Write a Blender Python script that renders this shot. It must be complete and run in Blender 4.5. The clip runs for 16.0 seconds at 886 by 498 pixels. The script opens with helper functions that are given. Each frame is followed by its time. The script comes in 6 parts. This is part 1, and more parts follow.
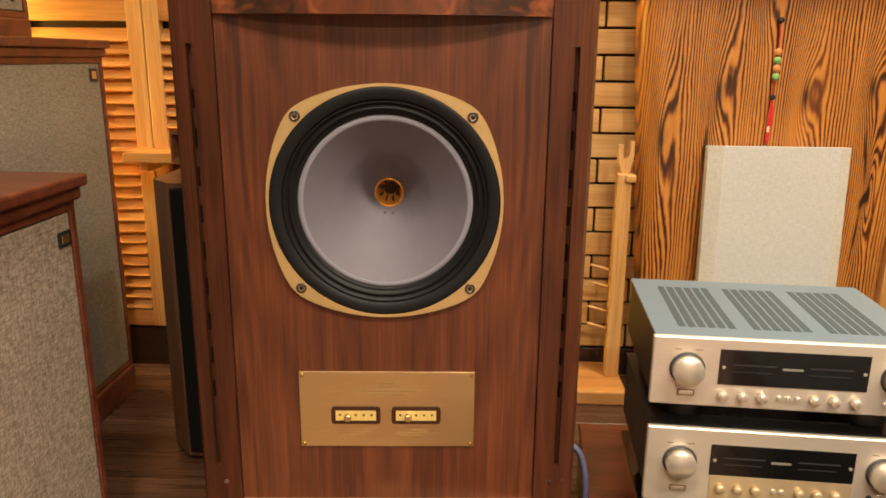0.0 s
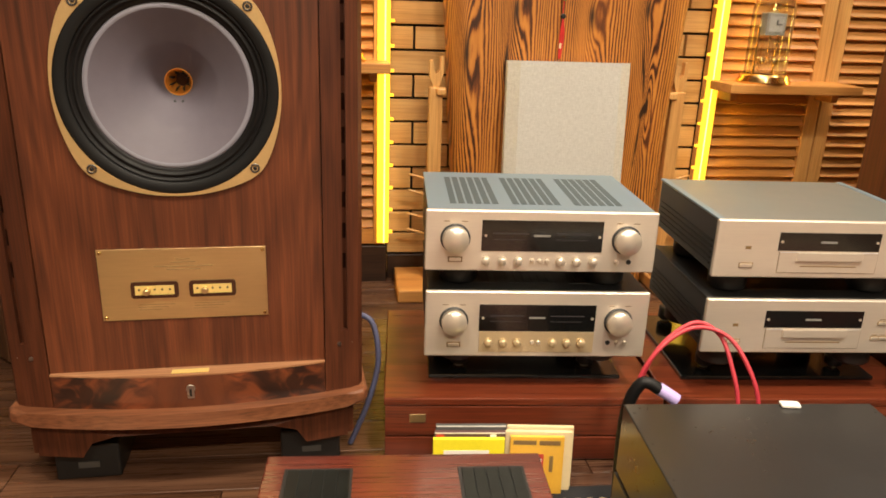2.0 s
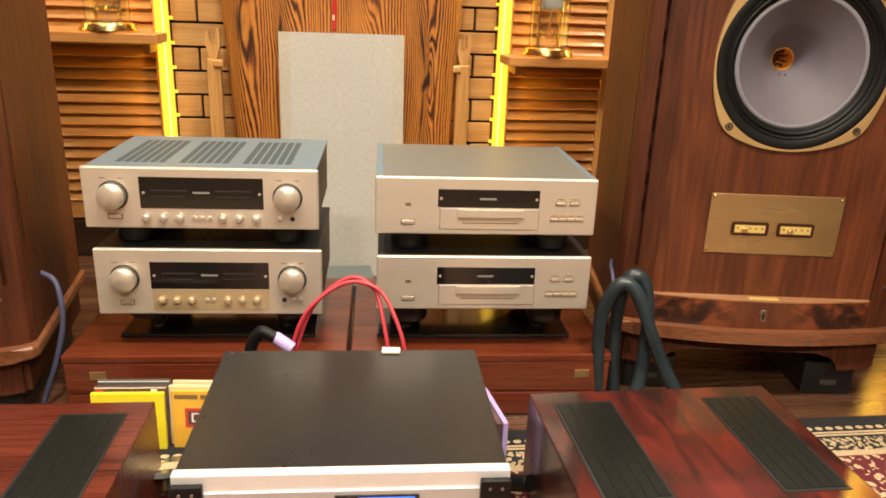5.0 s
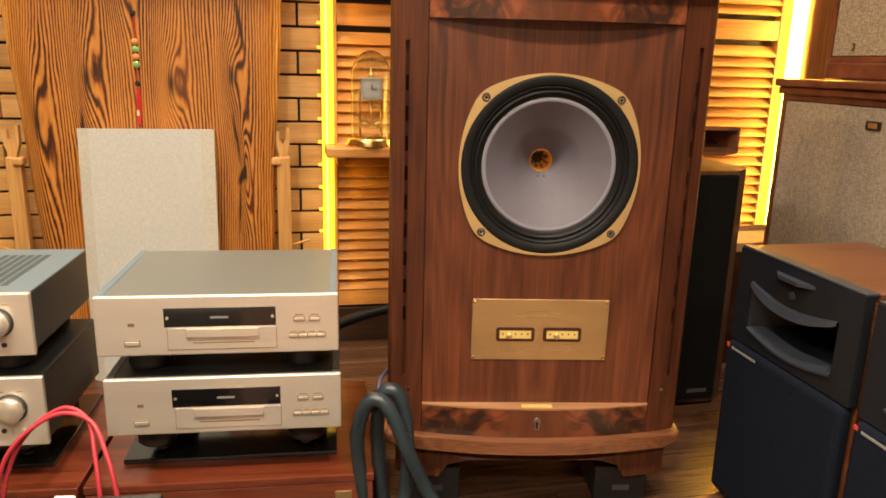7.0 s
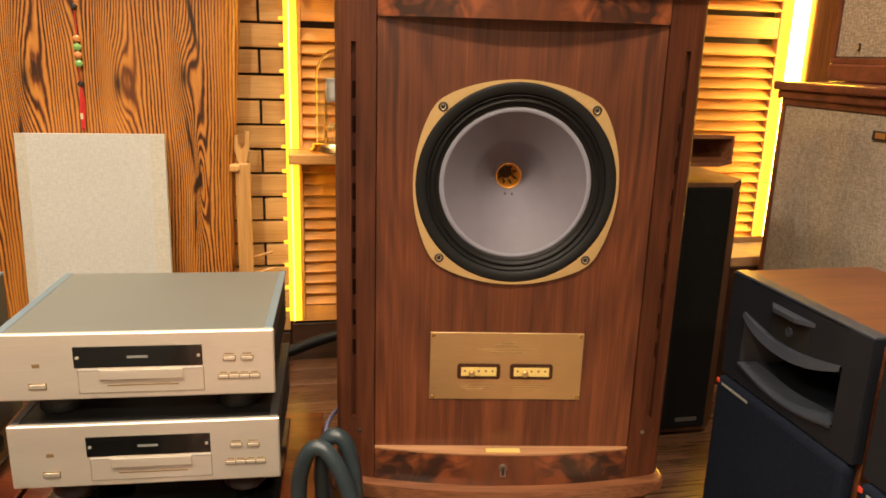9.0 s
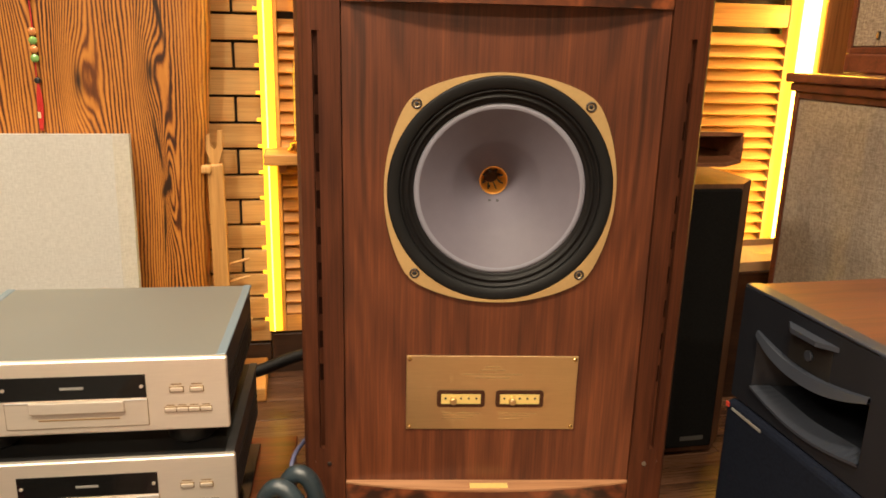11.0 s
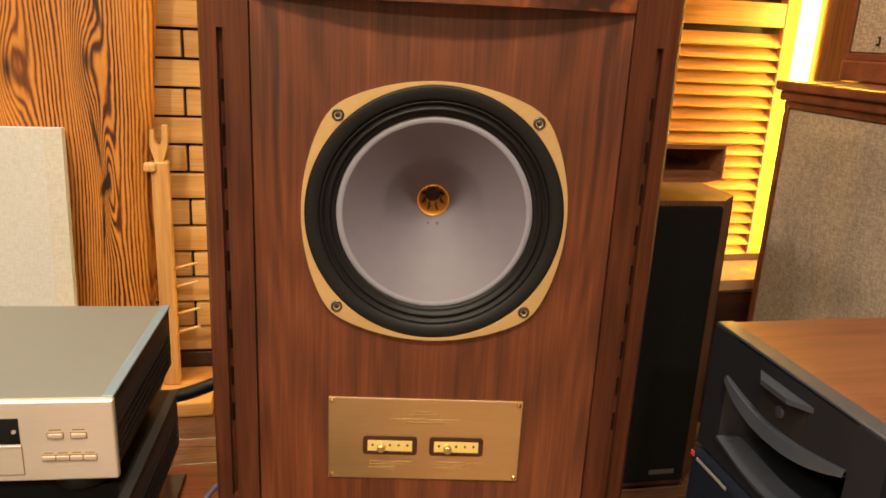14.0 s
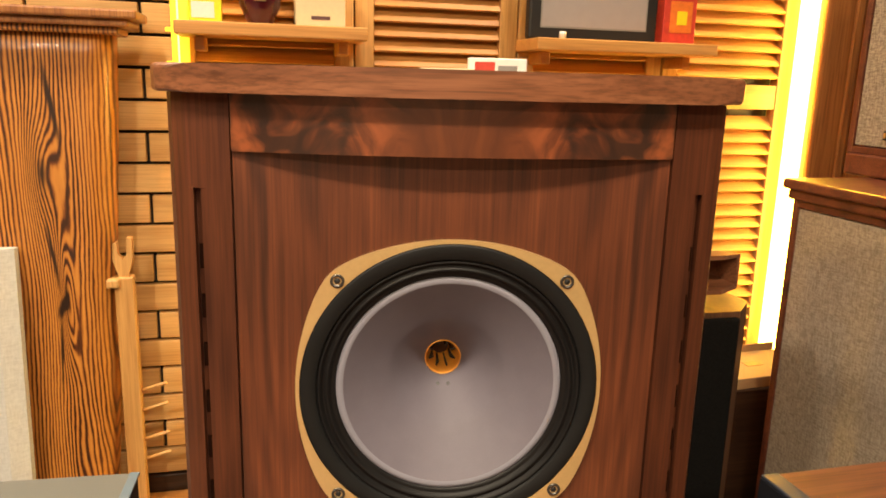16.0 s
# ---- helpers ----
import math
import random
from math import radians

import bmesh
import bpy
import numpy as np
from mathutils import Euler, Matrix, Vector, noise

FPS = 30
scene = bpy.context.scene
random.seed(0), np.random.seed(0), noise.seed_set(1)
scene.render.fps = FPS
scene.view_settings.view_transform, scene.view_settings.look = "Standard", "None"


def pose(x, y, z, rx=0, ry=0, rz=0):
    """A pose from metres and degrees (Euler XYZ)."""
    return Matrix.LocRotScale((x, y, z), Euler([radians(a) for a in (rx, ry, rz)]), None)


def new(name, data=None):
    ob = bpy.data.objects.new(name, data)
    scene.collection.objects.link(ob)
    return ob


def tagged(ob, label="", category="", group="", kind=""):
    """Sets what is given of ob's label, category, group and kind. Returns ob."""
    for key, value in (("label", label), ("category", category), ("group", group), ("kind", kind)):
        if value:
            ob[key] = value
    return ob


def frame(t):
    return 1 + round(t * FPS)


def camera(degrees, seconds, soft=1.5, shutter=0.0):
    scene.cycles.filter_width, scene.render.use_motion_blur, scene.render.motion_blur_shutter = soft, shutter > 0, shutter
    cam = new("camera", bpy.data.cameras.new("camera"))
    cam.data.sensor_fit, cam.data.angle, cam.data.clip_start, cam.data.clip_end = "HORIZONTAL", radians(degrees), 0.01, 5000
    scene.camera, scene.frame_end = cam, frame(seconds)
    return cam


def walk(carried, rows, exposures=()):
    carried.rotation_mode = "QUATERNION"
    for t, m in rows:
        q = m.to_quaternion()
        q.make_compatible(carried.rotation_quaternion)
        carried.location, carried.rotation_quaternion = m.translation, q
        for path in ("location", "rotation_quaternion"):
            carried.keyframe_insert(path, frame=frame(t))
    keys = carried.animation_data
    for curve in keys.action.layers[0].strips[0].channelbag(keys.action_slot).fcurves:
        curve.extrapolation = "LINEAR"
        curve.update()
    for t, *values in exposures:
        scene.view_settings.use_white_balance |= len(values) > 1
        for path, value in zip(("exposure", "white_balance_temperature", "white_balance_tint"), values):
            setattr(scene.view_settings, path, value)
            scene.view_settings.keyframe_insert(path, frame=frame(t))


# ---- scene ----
cam = camera(61.8, 16.0, 1.75)
METRES, EYE, TILT, LEAN, TURN = 2.227, 1.018, 0.0, 0.0, 2.7
ROWS = [
    (0.0, 0.0, 0.0, 0.0, 0.14, -14.53, -0.53),
    (0.5, 0.0095, -0.0273, -0.0014, -2.1, -14.74, -0.92),
    (1.0, 0.0248, -0.0566, -0.0103, -4.5, -16.43, -0.37),
    (1.5, 0.044, -0.0789, -0.0205, -7.66, -17.9, -0.62),
    (2.0, 0.0678, -0.085, -0.0331, -9.56, -18.38, -1.88),
    (2.5, 0.1168, -0.1024, -0.043, -9.02, -18.5, -1.76),
    (3.0, 0.1767, -0.1371, -0.0503, -8.51, -19.28, -1.93),
    (3.2, 0.199, -0.1505, -0.0571, -7.5496, -19.8125, -2.289),
    (5.3, 0.3726, -0.1585, -0.05, -13.1858, -18.1094, -1.9969),
    (5.5, 0.3901, -0.1574, -0.047, -14.64, -17.28, -1.67),
    (6.0, 0.4512, -0.1576, -0.0251, -15.0, -15.15, -0.94),
    (6.5, 0.5115, -0.1567, -0.0121, -14.24, -14.43, -0.89),
    (7.0, 0.5562, -0.1558, -0.0069, -14.4, -14.12, -1.48),
    (7.5, 0.5799, -0.1437, -0.0034, -15.32, -13.37, -1.61),
    (8.0, 0.5946, -0.1211, 0.0006, -14.43, -14.33, -1.07),
    (8.5, 0.6049, -0.1014, 0.0035, -14.32, -14.93, -1.24),
    (9.0, 0.615, -0.0847, 0.0037, -14.31, -14.69, -1.68),
    (11.5, 0.6674, -0.0072, -0.0003, -14.01, -15.53, -1.2),
    (12.0, 0.6871, 0.0063, -0.0038, -13.6, -16.41, -1.37),
    (12.5, 0.7035, 0.0108, -0.0031, -13.32, -17.18, -2.24),
    (13.0, 0.7115, 0.0203, 0.0028, -13.62, -16.24, -2.43),
    (13.5, 0.7154, 0.0272, 0.0086, -13.29, -16.26, -2.26),
    (14.0, 0.7155, 0.0356, 0.0152, -13.72, -16.3, -2.71),
    (14.5, 0.7161, 0.053, 0.0304, -15.36, -15.02, -2.22),
    (15.0, 0.7155, 0.0763, 0.0446, -15.78, -14.31, -1.9),
    (15.5, 0.7095, 0.1, 0.0565, -16.05, -13.96, -1.79),
    (16.0, 0.7064, 0.1162, 0.0682, -16.66, -12.72, -1.53),
]
walk(cam, [(t, pose(0, 0, EYE, TILT, LEAN, TURN) @ pose(METRES * x, METRES * y, METRES * z, 90 + pitch, roll, yaw)) for t, x, y, z, yaw, pitch, roll in ROWS],
     [(0.0, 0.0, 6350, 10), (3.0, 0.0, 6200, 10), (5.5, 0.0, 6200, 10), (8.0, 0.0, 6500, 10), (11.5, 0.04, 6550, 10), (13.5, 0.10, 6650, 10), (16.0, 0.13, 6700, 10)])

# ---- world and light ----
world = bpy.data.worlds.new("room_dark")
scene.world = world
world.use_nodes = True
world.node_tree.nodes["Background"].inputs[0].default_value = (1.0, 0.8, 0.6, 1)
world.node_tree.nodes["Background"].inputs[1].default_value = 0.006


def ceiling_lamp(x, y, watts, size=0.19, tint=(1.0, 0.835, 0.62), z=2.58, spread=150):
    data = bpy.data.lights.new("downlight", "AREA")
    data.shape, data.size, data.energy, data.color = "DISK", size, watts, tint
    data.spread = radians(spread)
    ob = new("downlight", data)
    ob.matrix_world = pose(x, y, z)
    return ob


for lx, ly, lw in ((-0.30, 0.05, 32), (0.75, 0.20, 35), (1.72, 0.02, 38),
                   (0.25, -1.6, 52), (1.45, -1.6, 52), (-0.75, 1.75, 8), (0.85, 1.66, 21), (2.45, 1.75, 17)):
    ceiling_lamp(lx, ly, lw)


def strip_light(x, y, z0, z1, towards, watts, tint):
    """The sideways light of an upright strip; towards is -1 or 1 along x."""
    data = bpy.data.lights.new("strip_light", "AREA")
    data.shape, data.size, data.size_y, data.energy, data.color = "RECTANGLE", z1 - z0, 0.02, watts, tint
    data.spread = radians(100)
    ob = new("strip_light", data)
    ob.matrix_world = pose(x, y, (z0 + z1) / 2, 0, -90 * towards, 0)


strip_light(0.231, 2.256, 0.16, 1.72, -1, 1.0, (1.0, 0.60, 0.07))
strip_light(1.429, 2.256, 0.16, 1.72, 1, 1.0, (1.0, 0.60, 0.07))
strip_light(3.118, 2.235, 0.38, 2.05, -1, 9.0, (1.0, 0.66, 0.16))
strip_light(-1.458, 2.235, 0.38, 2.05, 1, 5.5, (1.0, 0.66, 0.16))

# ---- materials ----
def nodes_of(name):
    m = bpy.data.materials.new(name)
    m.use_nodes = True
    return m, m.node_tree, m.node_tree.nodes["Principled BSDF"]


def link(nt, a, b):
    nt.links.new(a, b)


def mth(nt, op, a, b=None, c=None):
    n = nt.nodes.new("ShaderNodeMath")
    n.operation = op
    for i, v in enumerate((a, b, c)):
        if v is None:
            continue
        if isinstance(v, (int, float)):
            n.inputs[i].default_value = v
        else:
            link(nt, v, n.inputs[i])
    return n.outputs[0]


def coords(nt, scale=(1, 1, 1), shift=(0, 0, 0), per_object=0.0):
    tc = nt.nodes.new("ShaderNodeTexCoord")
    mp = nt.nodes.new("ShaderNodeMapping")
    mp.inputs["Scale"].default_value = scale
    mp.inputs["Location"].default_value = shift
    link(nt, tc.outputs["Object"], mp.inputs["Vector"])
    if per_object:
        info = nt.nodes.new("ShaderNodeObjectInfo")
        k = mth(nt, "MULTIPLY", info.outputs["Random"], per_object)
        add = nt.nodes.new("ShaderNodeVectorMath")
        add.operation = "ADD"
        link(nt, mp.outputs[0], add.inputs[0])
        link(nt, k, add.inputs[1])
        return add.outputs[0]
    return mp.outputs[0]


def noise_of(nt, vec, scale, detail=4, rough=0.55, distort=0.0):
    n = nt.nodes.new("ShaderNodeTexNoise")
    n.inputs["Scale"].default_value = scale
    n.inputs["Detail"].default_value = detail
    n.inputs["Roughness"].default_value = rough
    n.inputs["Distortion"].default_value = distort
    link(nt, vec, n.inputs["Vector"])
    return n.outputs["Fac"]


def ramp(nt, fac, stops, mode="LINEAR"):
    r = nt.nodes.new("ShaderNodeValToRGB")
    cr = r.color_ramp
    cr.interpolation = mode
    while len(cr.elements) < len(stops):
        cr.elements.new(0.5)
    for e, (p, c) in zip(cr.elements, stops):
        e.position, e.color = p, (*c, 1) if len(c) == 3 else c
    link(nt, fac, r.inputs[0])
    return r.outputs[0]


def mix(nt, fac, a, b, mode="MIX"):
    n = nt.nodes.new("ShaderNodeMix")
    n.data_type, n.blend_type = "RGBA", mode
    for sock, v in ((n.inputs[0], fac), (n.inputs[6], a), (n.inputs[7], b)):
        if isinstance(v, (int, float)):
            sock.default_value = v
        elif isinstance(v, tuple):
            sock.default_value = (*v, 1)
        else:
            link(nt, v, sock)
    return n.outputs[2]


def bump(nt, bsdf, height, strength=0.2, dist=0.002):
    b = nt.nodes.new("ShaderNodeBump")
    b.inputs["Strength"].default_value = strength
    b.inputs["Distance"].default_value = dist
    link(nt, height, b.inputs["Height"])
    link(nt, b.outputs[0], bsdf.inputs["Normal"])


def wood(name, light, mid, dark, axis="z", rough=0.38, coat=0.15, fine=1.0, blotch=0.35, rand=0.0, pore=0.42, tone=0.0):
    """Sawn or veneered wood with its grain along one axis."""
    m, nt, b = nodes_of(name)
    s = {"x": (1.2, 22, 22), "y": (22, 1.2, 22), "z": (22, 22, 1.2)}[axis]
    v = coords(nt, s, per_object=rand)
    band = noise_of(nt, v, 1.0 * fine, 5, 0.6, 0.6)
    s2 = {"x": (6, 260, 260), "y": (260, 6, 260), "z": (260, 260, 6)}[axis]
    pores = noise_of(nt, coords(nt, s2, per_object=rand), 1.0, 3, 0.6)
    big = noise_of(nt, coords(nt, tuple(q * 0.16 for q in s), (3.1, 1.7, 0.4), rand), 1.0, 3, 0.5, 0.4)
    col = ramp(nt, band, [(0.30, dark), (0.47, mid), (0.66, light)])
    col = mix(nt, mth(nt, "MULTIPLY", big, blotch), col, dark, "MIX")
    col = mix(nt, pore, col, ramp(nt, pores, [(0.36, tuple(c * 0.55 for c in dark)), (0.56, (1, 1, 1))]), "MULTIPLY")
    if tone:
        info = nt.nodes.new("ShaderNodeObjectInfo")
        col = mix(nt, 1.0, col, ramp(nt, info.outputs["Random"], [(0.0, (1 - tone, 1 - tone * 1.15, 1 - tone * 1.3)), (0.5, (1, 1, 1)), (1.0, (1, 0.97, 0.90))]), "MULTIPLY")
    link(nt, col, b.inputs["Base Color"])
    link(nt, mth(nt, "MULTIPLY_ADD", pores, 0.22, rough - 0.1), b.inputs["Roughness"])
    b.inputs["Coat Weight"].default_value = coat
    b.inputs["Coat Roughness"].default_value = 0.18
    bump(nt, b, pores, 0.12, 0.0006)
    return m


def book_veneer(name, light, mid, dark, rough=0.38, coat=0.16):
    """Book-matched crown-cut veneer, grain upright, mirrored about the middle."""
    m, nt, b = nodes_of(name)
    tc = nt.nodes.new("ShaderNodeTexCoord")
    sep = nt.nodes.new("ShaderNodeSeparateXYZ")
    link(nt, tc.outputs["Object"], sep.inputs[0])
    ax = mth(nt, "ABSOLUTE", sep.outputs[0])

    def vec(sx, sy, sz):
        com = nt.nodes.new("ShaderNodeCombineXYZ")
        link(nt, mth(nt, "MULTIPLY", ax, sx), com.inputs[0])
        link(nt, mth(nt, "MULTIPLY", sep.outputs[1], sy), com.inputs[1])
        link(nt, mth(nt, "MULTIPLY", sep.outputs[2], sz), com.inputs[2])
        return com.outputs[0]
    crown = noise_of(nt, vec(6.5, 6.5, 0.95), 1.0, 2, 0.45, 0.25)
    wob = noise_of(nt, vec(40, 40, 5), 1.0, 3, 0.6)
    rings = mth(nt, "SINE", mth(nt, "MULTIPLY_ADD", wob, 1.8, mth(nt, "MULTIPLY", crown, 75.0)))
    band = noise_of(nt, vec(85, 85, 1.6), 1.0, 5, 0.66, 0.15)
    broad = noise_of(nt, vec(9, 9, 1.6), 1.0, 3, 0.5, 0.4)
    k = mth(nt, "MULTIPLY_ADD", rings, 0.050, mth(nt, "MULTIPLY_ADD", band, 0.55, mth(nt, "MULTIPLY", broad, 0.45)))
    col = ramp(nt, k, [(0.31, dark), (0.49, mid), (0.66, light)])
    pores = noise_of(nt, vec(280, 280, 7), 1.0, 3, 0.6)
    col = mix(nt, 0.30, col, ramp(nt, pores, [(0.36, tuple(c * 0.6 for c in dark)), (0.56, (1, 1, 1))]), "MULTIPLY")
    link(nt, col, b.inputs["Base Color"])
    link(nt, mth(nt, "MULTIPLY_ADD", pores, 0.22, rough - 0.1), b.inputs["Roughness"])
    b.inputs["Coat Weight"].default_value = coat
    b.inputs["Coat Roughness"].default_value = 0.18
    bump(nt, b, pores, 0.12, 0.0006)
    return m


def burl(name, light, mid, dark, coat=0.3, calm=0.0):
    """Book-matched burr veneer, mirrored about the middle."""
    m, nt, b = nodes_of(name)
    tc = nt.nodes.new("ShaderNodeTexCoord")
    sep = nt.nodes.new("ShaderNodeSeparateXYZ")
    link(nt, tc.outputs["Object"], sep.inputs[0])
    com = nt.nodes.new("ShaderNodeCombineXYZ")
    link(nt, mth(nt, "ABSOLUTE", sep.outputs[0]), com.inputs[0])
    link(nt, mth(nt, "MULTIPLY", sep.outputs[1], 0.3), com.inputs[1])
    link(nt, sep.outputs[2], com.inputs[2])
    warp = nt.nodes.new("ShaderNodeTexNoise")
    warp.inputs["Scale"].default_value = 9
    warp.inputs["Detail"].default_value = 2
    link(nt, com.outputs[0], warp.inputs["Vector"])
    add = nt.nodes.new("ShaderNodeVectorMath")
    add.operation = "MULTIPLY_ADD"
    link(nt, warp.outputs["Color"], add.inputs[0])
    add.inputs[1].default_value = (0.12, 0.12, 0.12)
    link(nt, com.outputs[0], add.inputs[2])
    swirl = noise_of(nt, add.outputs[0], 9, 4, 0.55, 2.0)
    spots = noise_of(nt, add.outputs[0], 17, 2, 0.5, 0.8)
    if calm:
        # darker towards the ends of the leaf
        spots = mth(nt, "MULTIPLY_ADD", mth(nt, "SUBTRACT", mth(nt, "ABSOLUTE", sep.outputs[0]), 0.17), 0.9, spots)
    col = ramp(nt, swirl, [(0.30, dark), (0.45, mid), (0.62, light), (0.75, mid)])
    col = mix(nt, ramp(nt, spots, [(0.42, (0, 0, 0)), (0.60, (0.90, 0.90, 0.90))]), col, dark)
    if calm:
        # plainer crown figure in the middle of the leaf
        v2 = nt.nodes.new("ShaderNodeVectorMath")
        v2.operation = "MULTIPLY"
        link(nt, add.outputs[0], v2.inputs[0])
        v2.inputs[1].default_value = (30, 4, 5)
        soft = noise_of(nt, v2.outputs[0], 1.0, 4, 0.55, 0.5)
        plainer = ramp(nt, soft, [(0.34, tuple(c * 0.70 for c in mid)), (0.60, tuple(c * 0.52 for c in light))])
        edge = noise_of(nt, com.outputs[0], 14, 2, 0.5)
        reach = mth(nt, "ADD", mth(nt, "ABSOLUTE", sep.outputs[0]), mth(nt, "MULTIPLY_ADD", edge, 0.09, -0.045))
        col = mix(nt, ramp(nt, reach, [(calm * 0.60, (0, 0, 0)), (calm * 1.30, (1, 1, 1))]), plainer, col)
    link(nt, col, b.inputs["Base Color"])
    b.inputs["Roughness"].default_value = 0.32
    b.inputs["Coat Weight"].default_value = coat
    b.inputs["Coat Roughness"].default_value = 0.12
    return m


def plain(name, color, rough=0.5, metal=0.0, vary=0.12, scale=60, coat=0.0, grain=0.05, stretch=(1, 1, 1), spec=0.5):
    """Paint, plastic or metal with slight mottling and fine relief."""
    m, nt, b = nodes_of(name)
    v = coords(nt, stretch)
    f = noise_of(nt, v, scale, 4, 0.6)
    g = noise_of(nt, v, scale * 0.06, 3, 0.5)
    k = mth(nt, "ADD", mth(nt, "MULTIPLY", f, 0.5), mth(nt, "MULTIPLY", g, 0.5))
    lo, hi = tuple(c * (1 - vary) for c in color), tuple(min(1, c * (1 + vary)) for c in color)
    link(nt, ramp(nt, k, [(0.35, lo), (0.65, hi)]), b.inputs["Base Color"])
    b.inputs["Metallic"].default_value = metal
    link(nt, mth(nt, "MULTIPLY_ADD", k, 0.2, rough - 0.1), b.inputs["Roughness"])
    b.inputs["Coat Weight"].default_value = coat
    b.inputs["Coat Roughness"].default_value = 0.08 if coat > 0.55 else 0.2
    b.inputs["Specular IOR Level"].default_value = spec
    if grain:
        bump(nt, b, f, grain, 0.001)
    return m


def cloth(name, dark, light, scale=420, rough=0.95, strength=0.5):
    m, nt, b = nodes_of(name)
    v = coords(nt)
    warp = noise_of(nt, coords(nt, (1, 1, 0.22)), scale, 3, 0.7)
    weft = noise_of(nt, coords(nt, (0.22, 0.22, 1)), scale, 3, 0.7)
    both = mth(nt, "MULTIPLY", mth(nt, "ADD", warp, weft), 0.5)
    big = noise_of(nt, v, 5, 3, 0.5)
    col = ramp(nt, both, [(0.38, dark), (0.60, light)])
    col = mix(nt, mth(nt, "MULTIPLY", big, 0.3), col, tuple(c * 0.7 for c in dark))
    link(nt, col, b.inputs["Base Color"])
    b.inputs["Roughness"].default_value = rough
    b.inputs["Specular IOR Level"].default_value = 0.12
    bump(nt, b, both, strength, 0.0015)
    return m


def thin_cloth(name, dark, light, open_share=0.30, scale=330):
    """Woven grille cloth that lets a little of what is behind it show through."""
    m = cloth(name, dark, light, scale)
    nt = m.node_tree
    out = nt.nodes["Material Output"]
    clear = nt.nodes.new("ShaderNodeBsdfTransparent")
    mx = nt.nodes.new("ShaderNodeMixShader")
    mx.inputs[0].default_value = open_share
    link(nt, nt.nodes["Principled BSDF"].outputs[0], mx.inputs[1])
    link(nt, clear.outputs[0], mx.inputs[2])
    link(nt, mx.outputs[0], out.inputs["Surface"])
    return m


def glow(name, color, power, base=1.0):
    m, nt, b = nodes_of(name)
    b.inputs["Base Color"].default_value = (*(c * base for c in color), 1)
    b.inputs["Emission Color"].default_value = (*color, 1)
    b.inputs["Emission Strength"].default_value = power
    return m


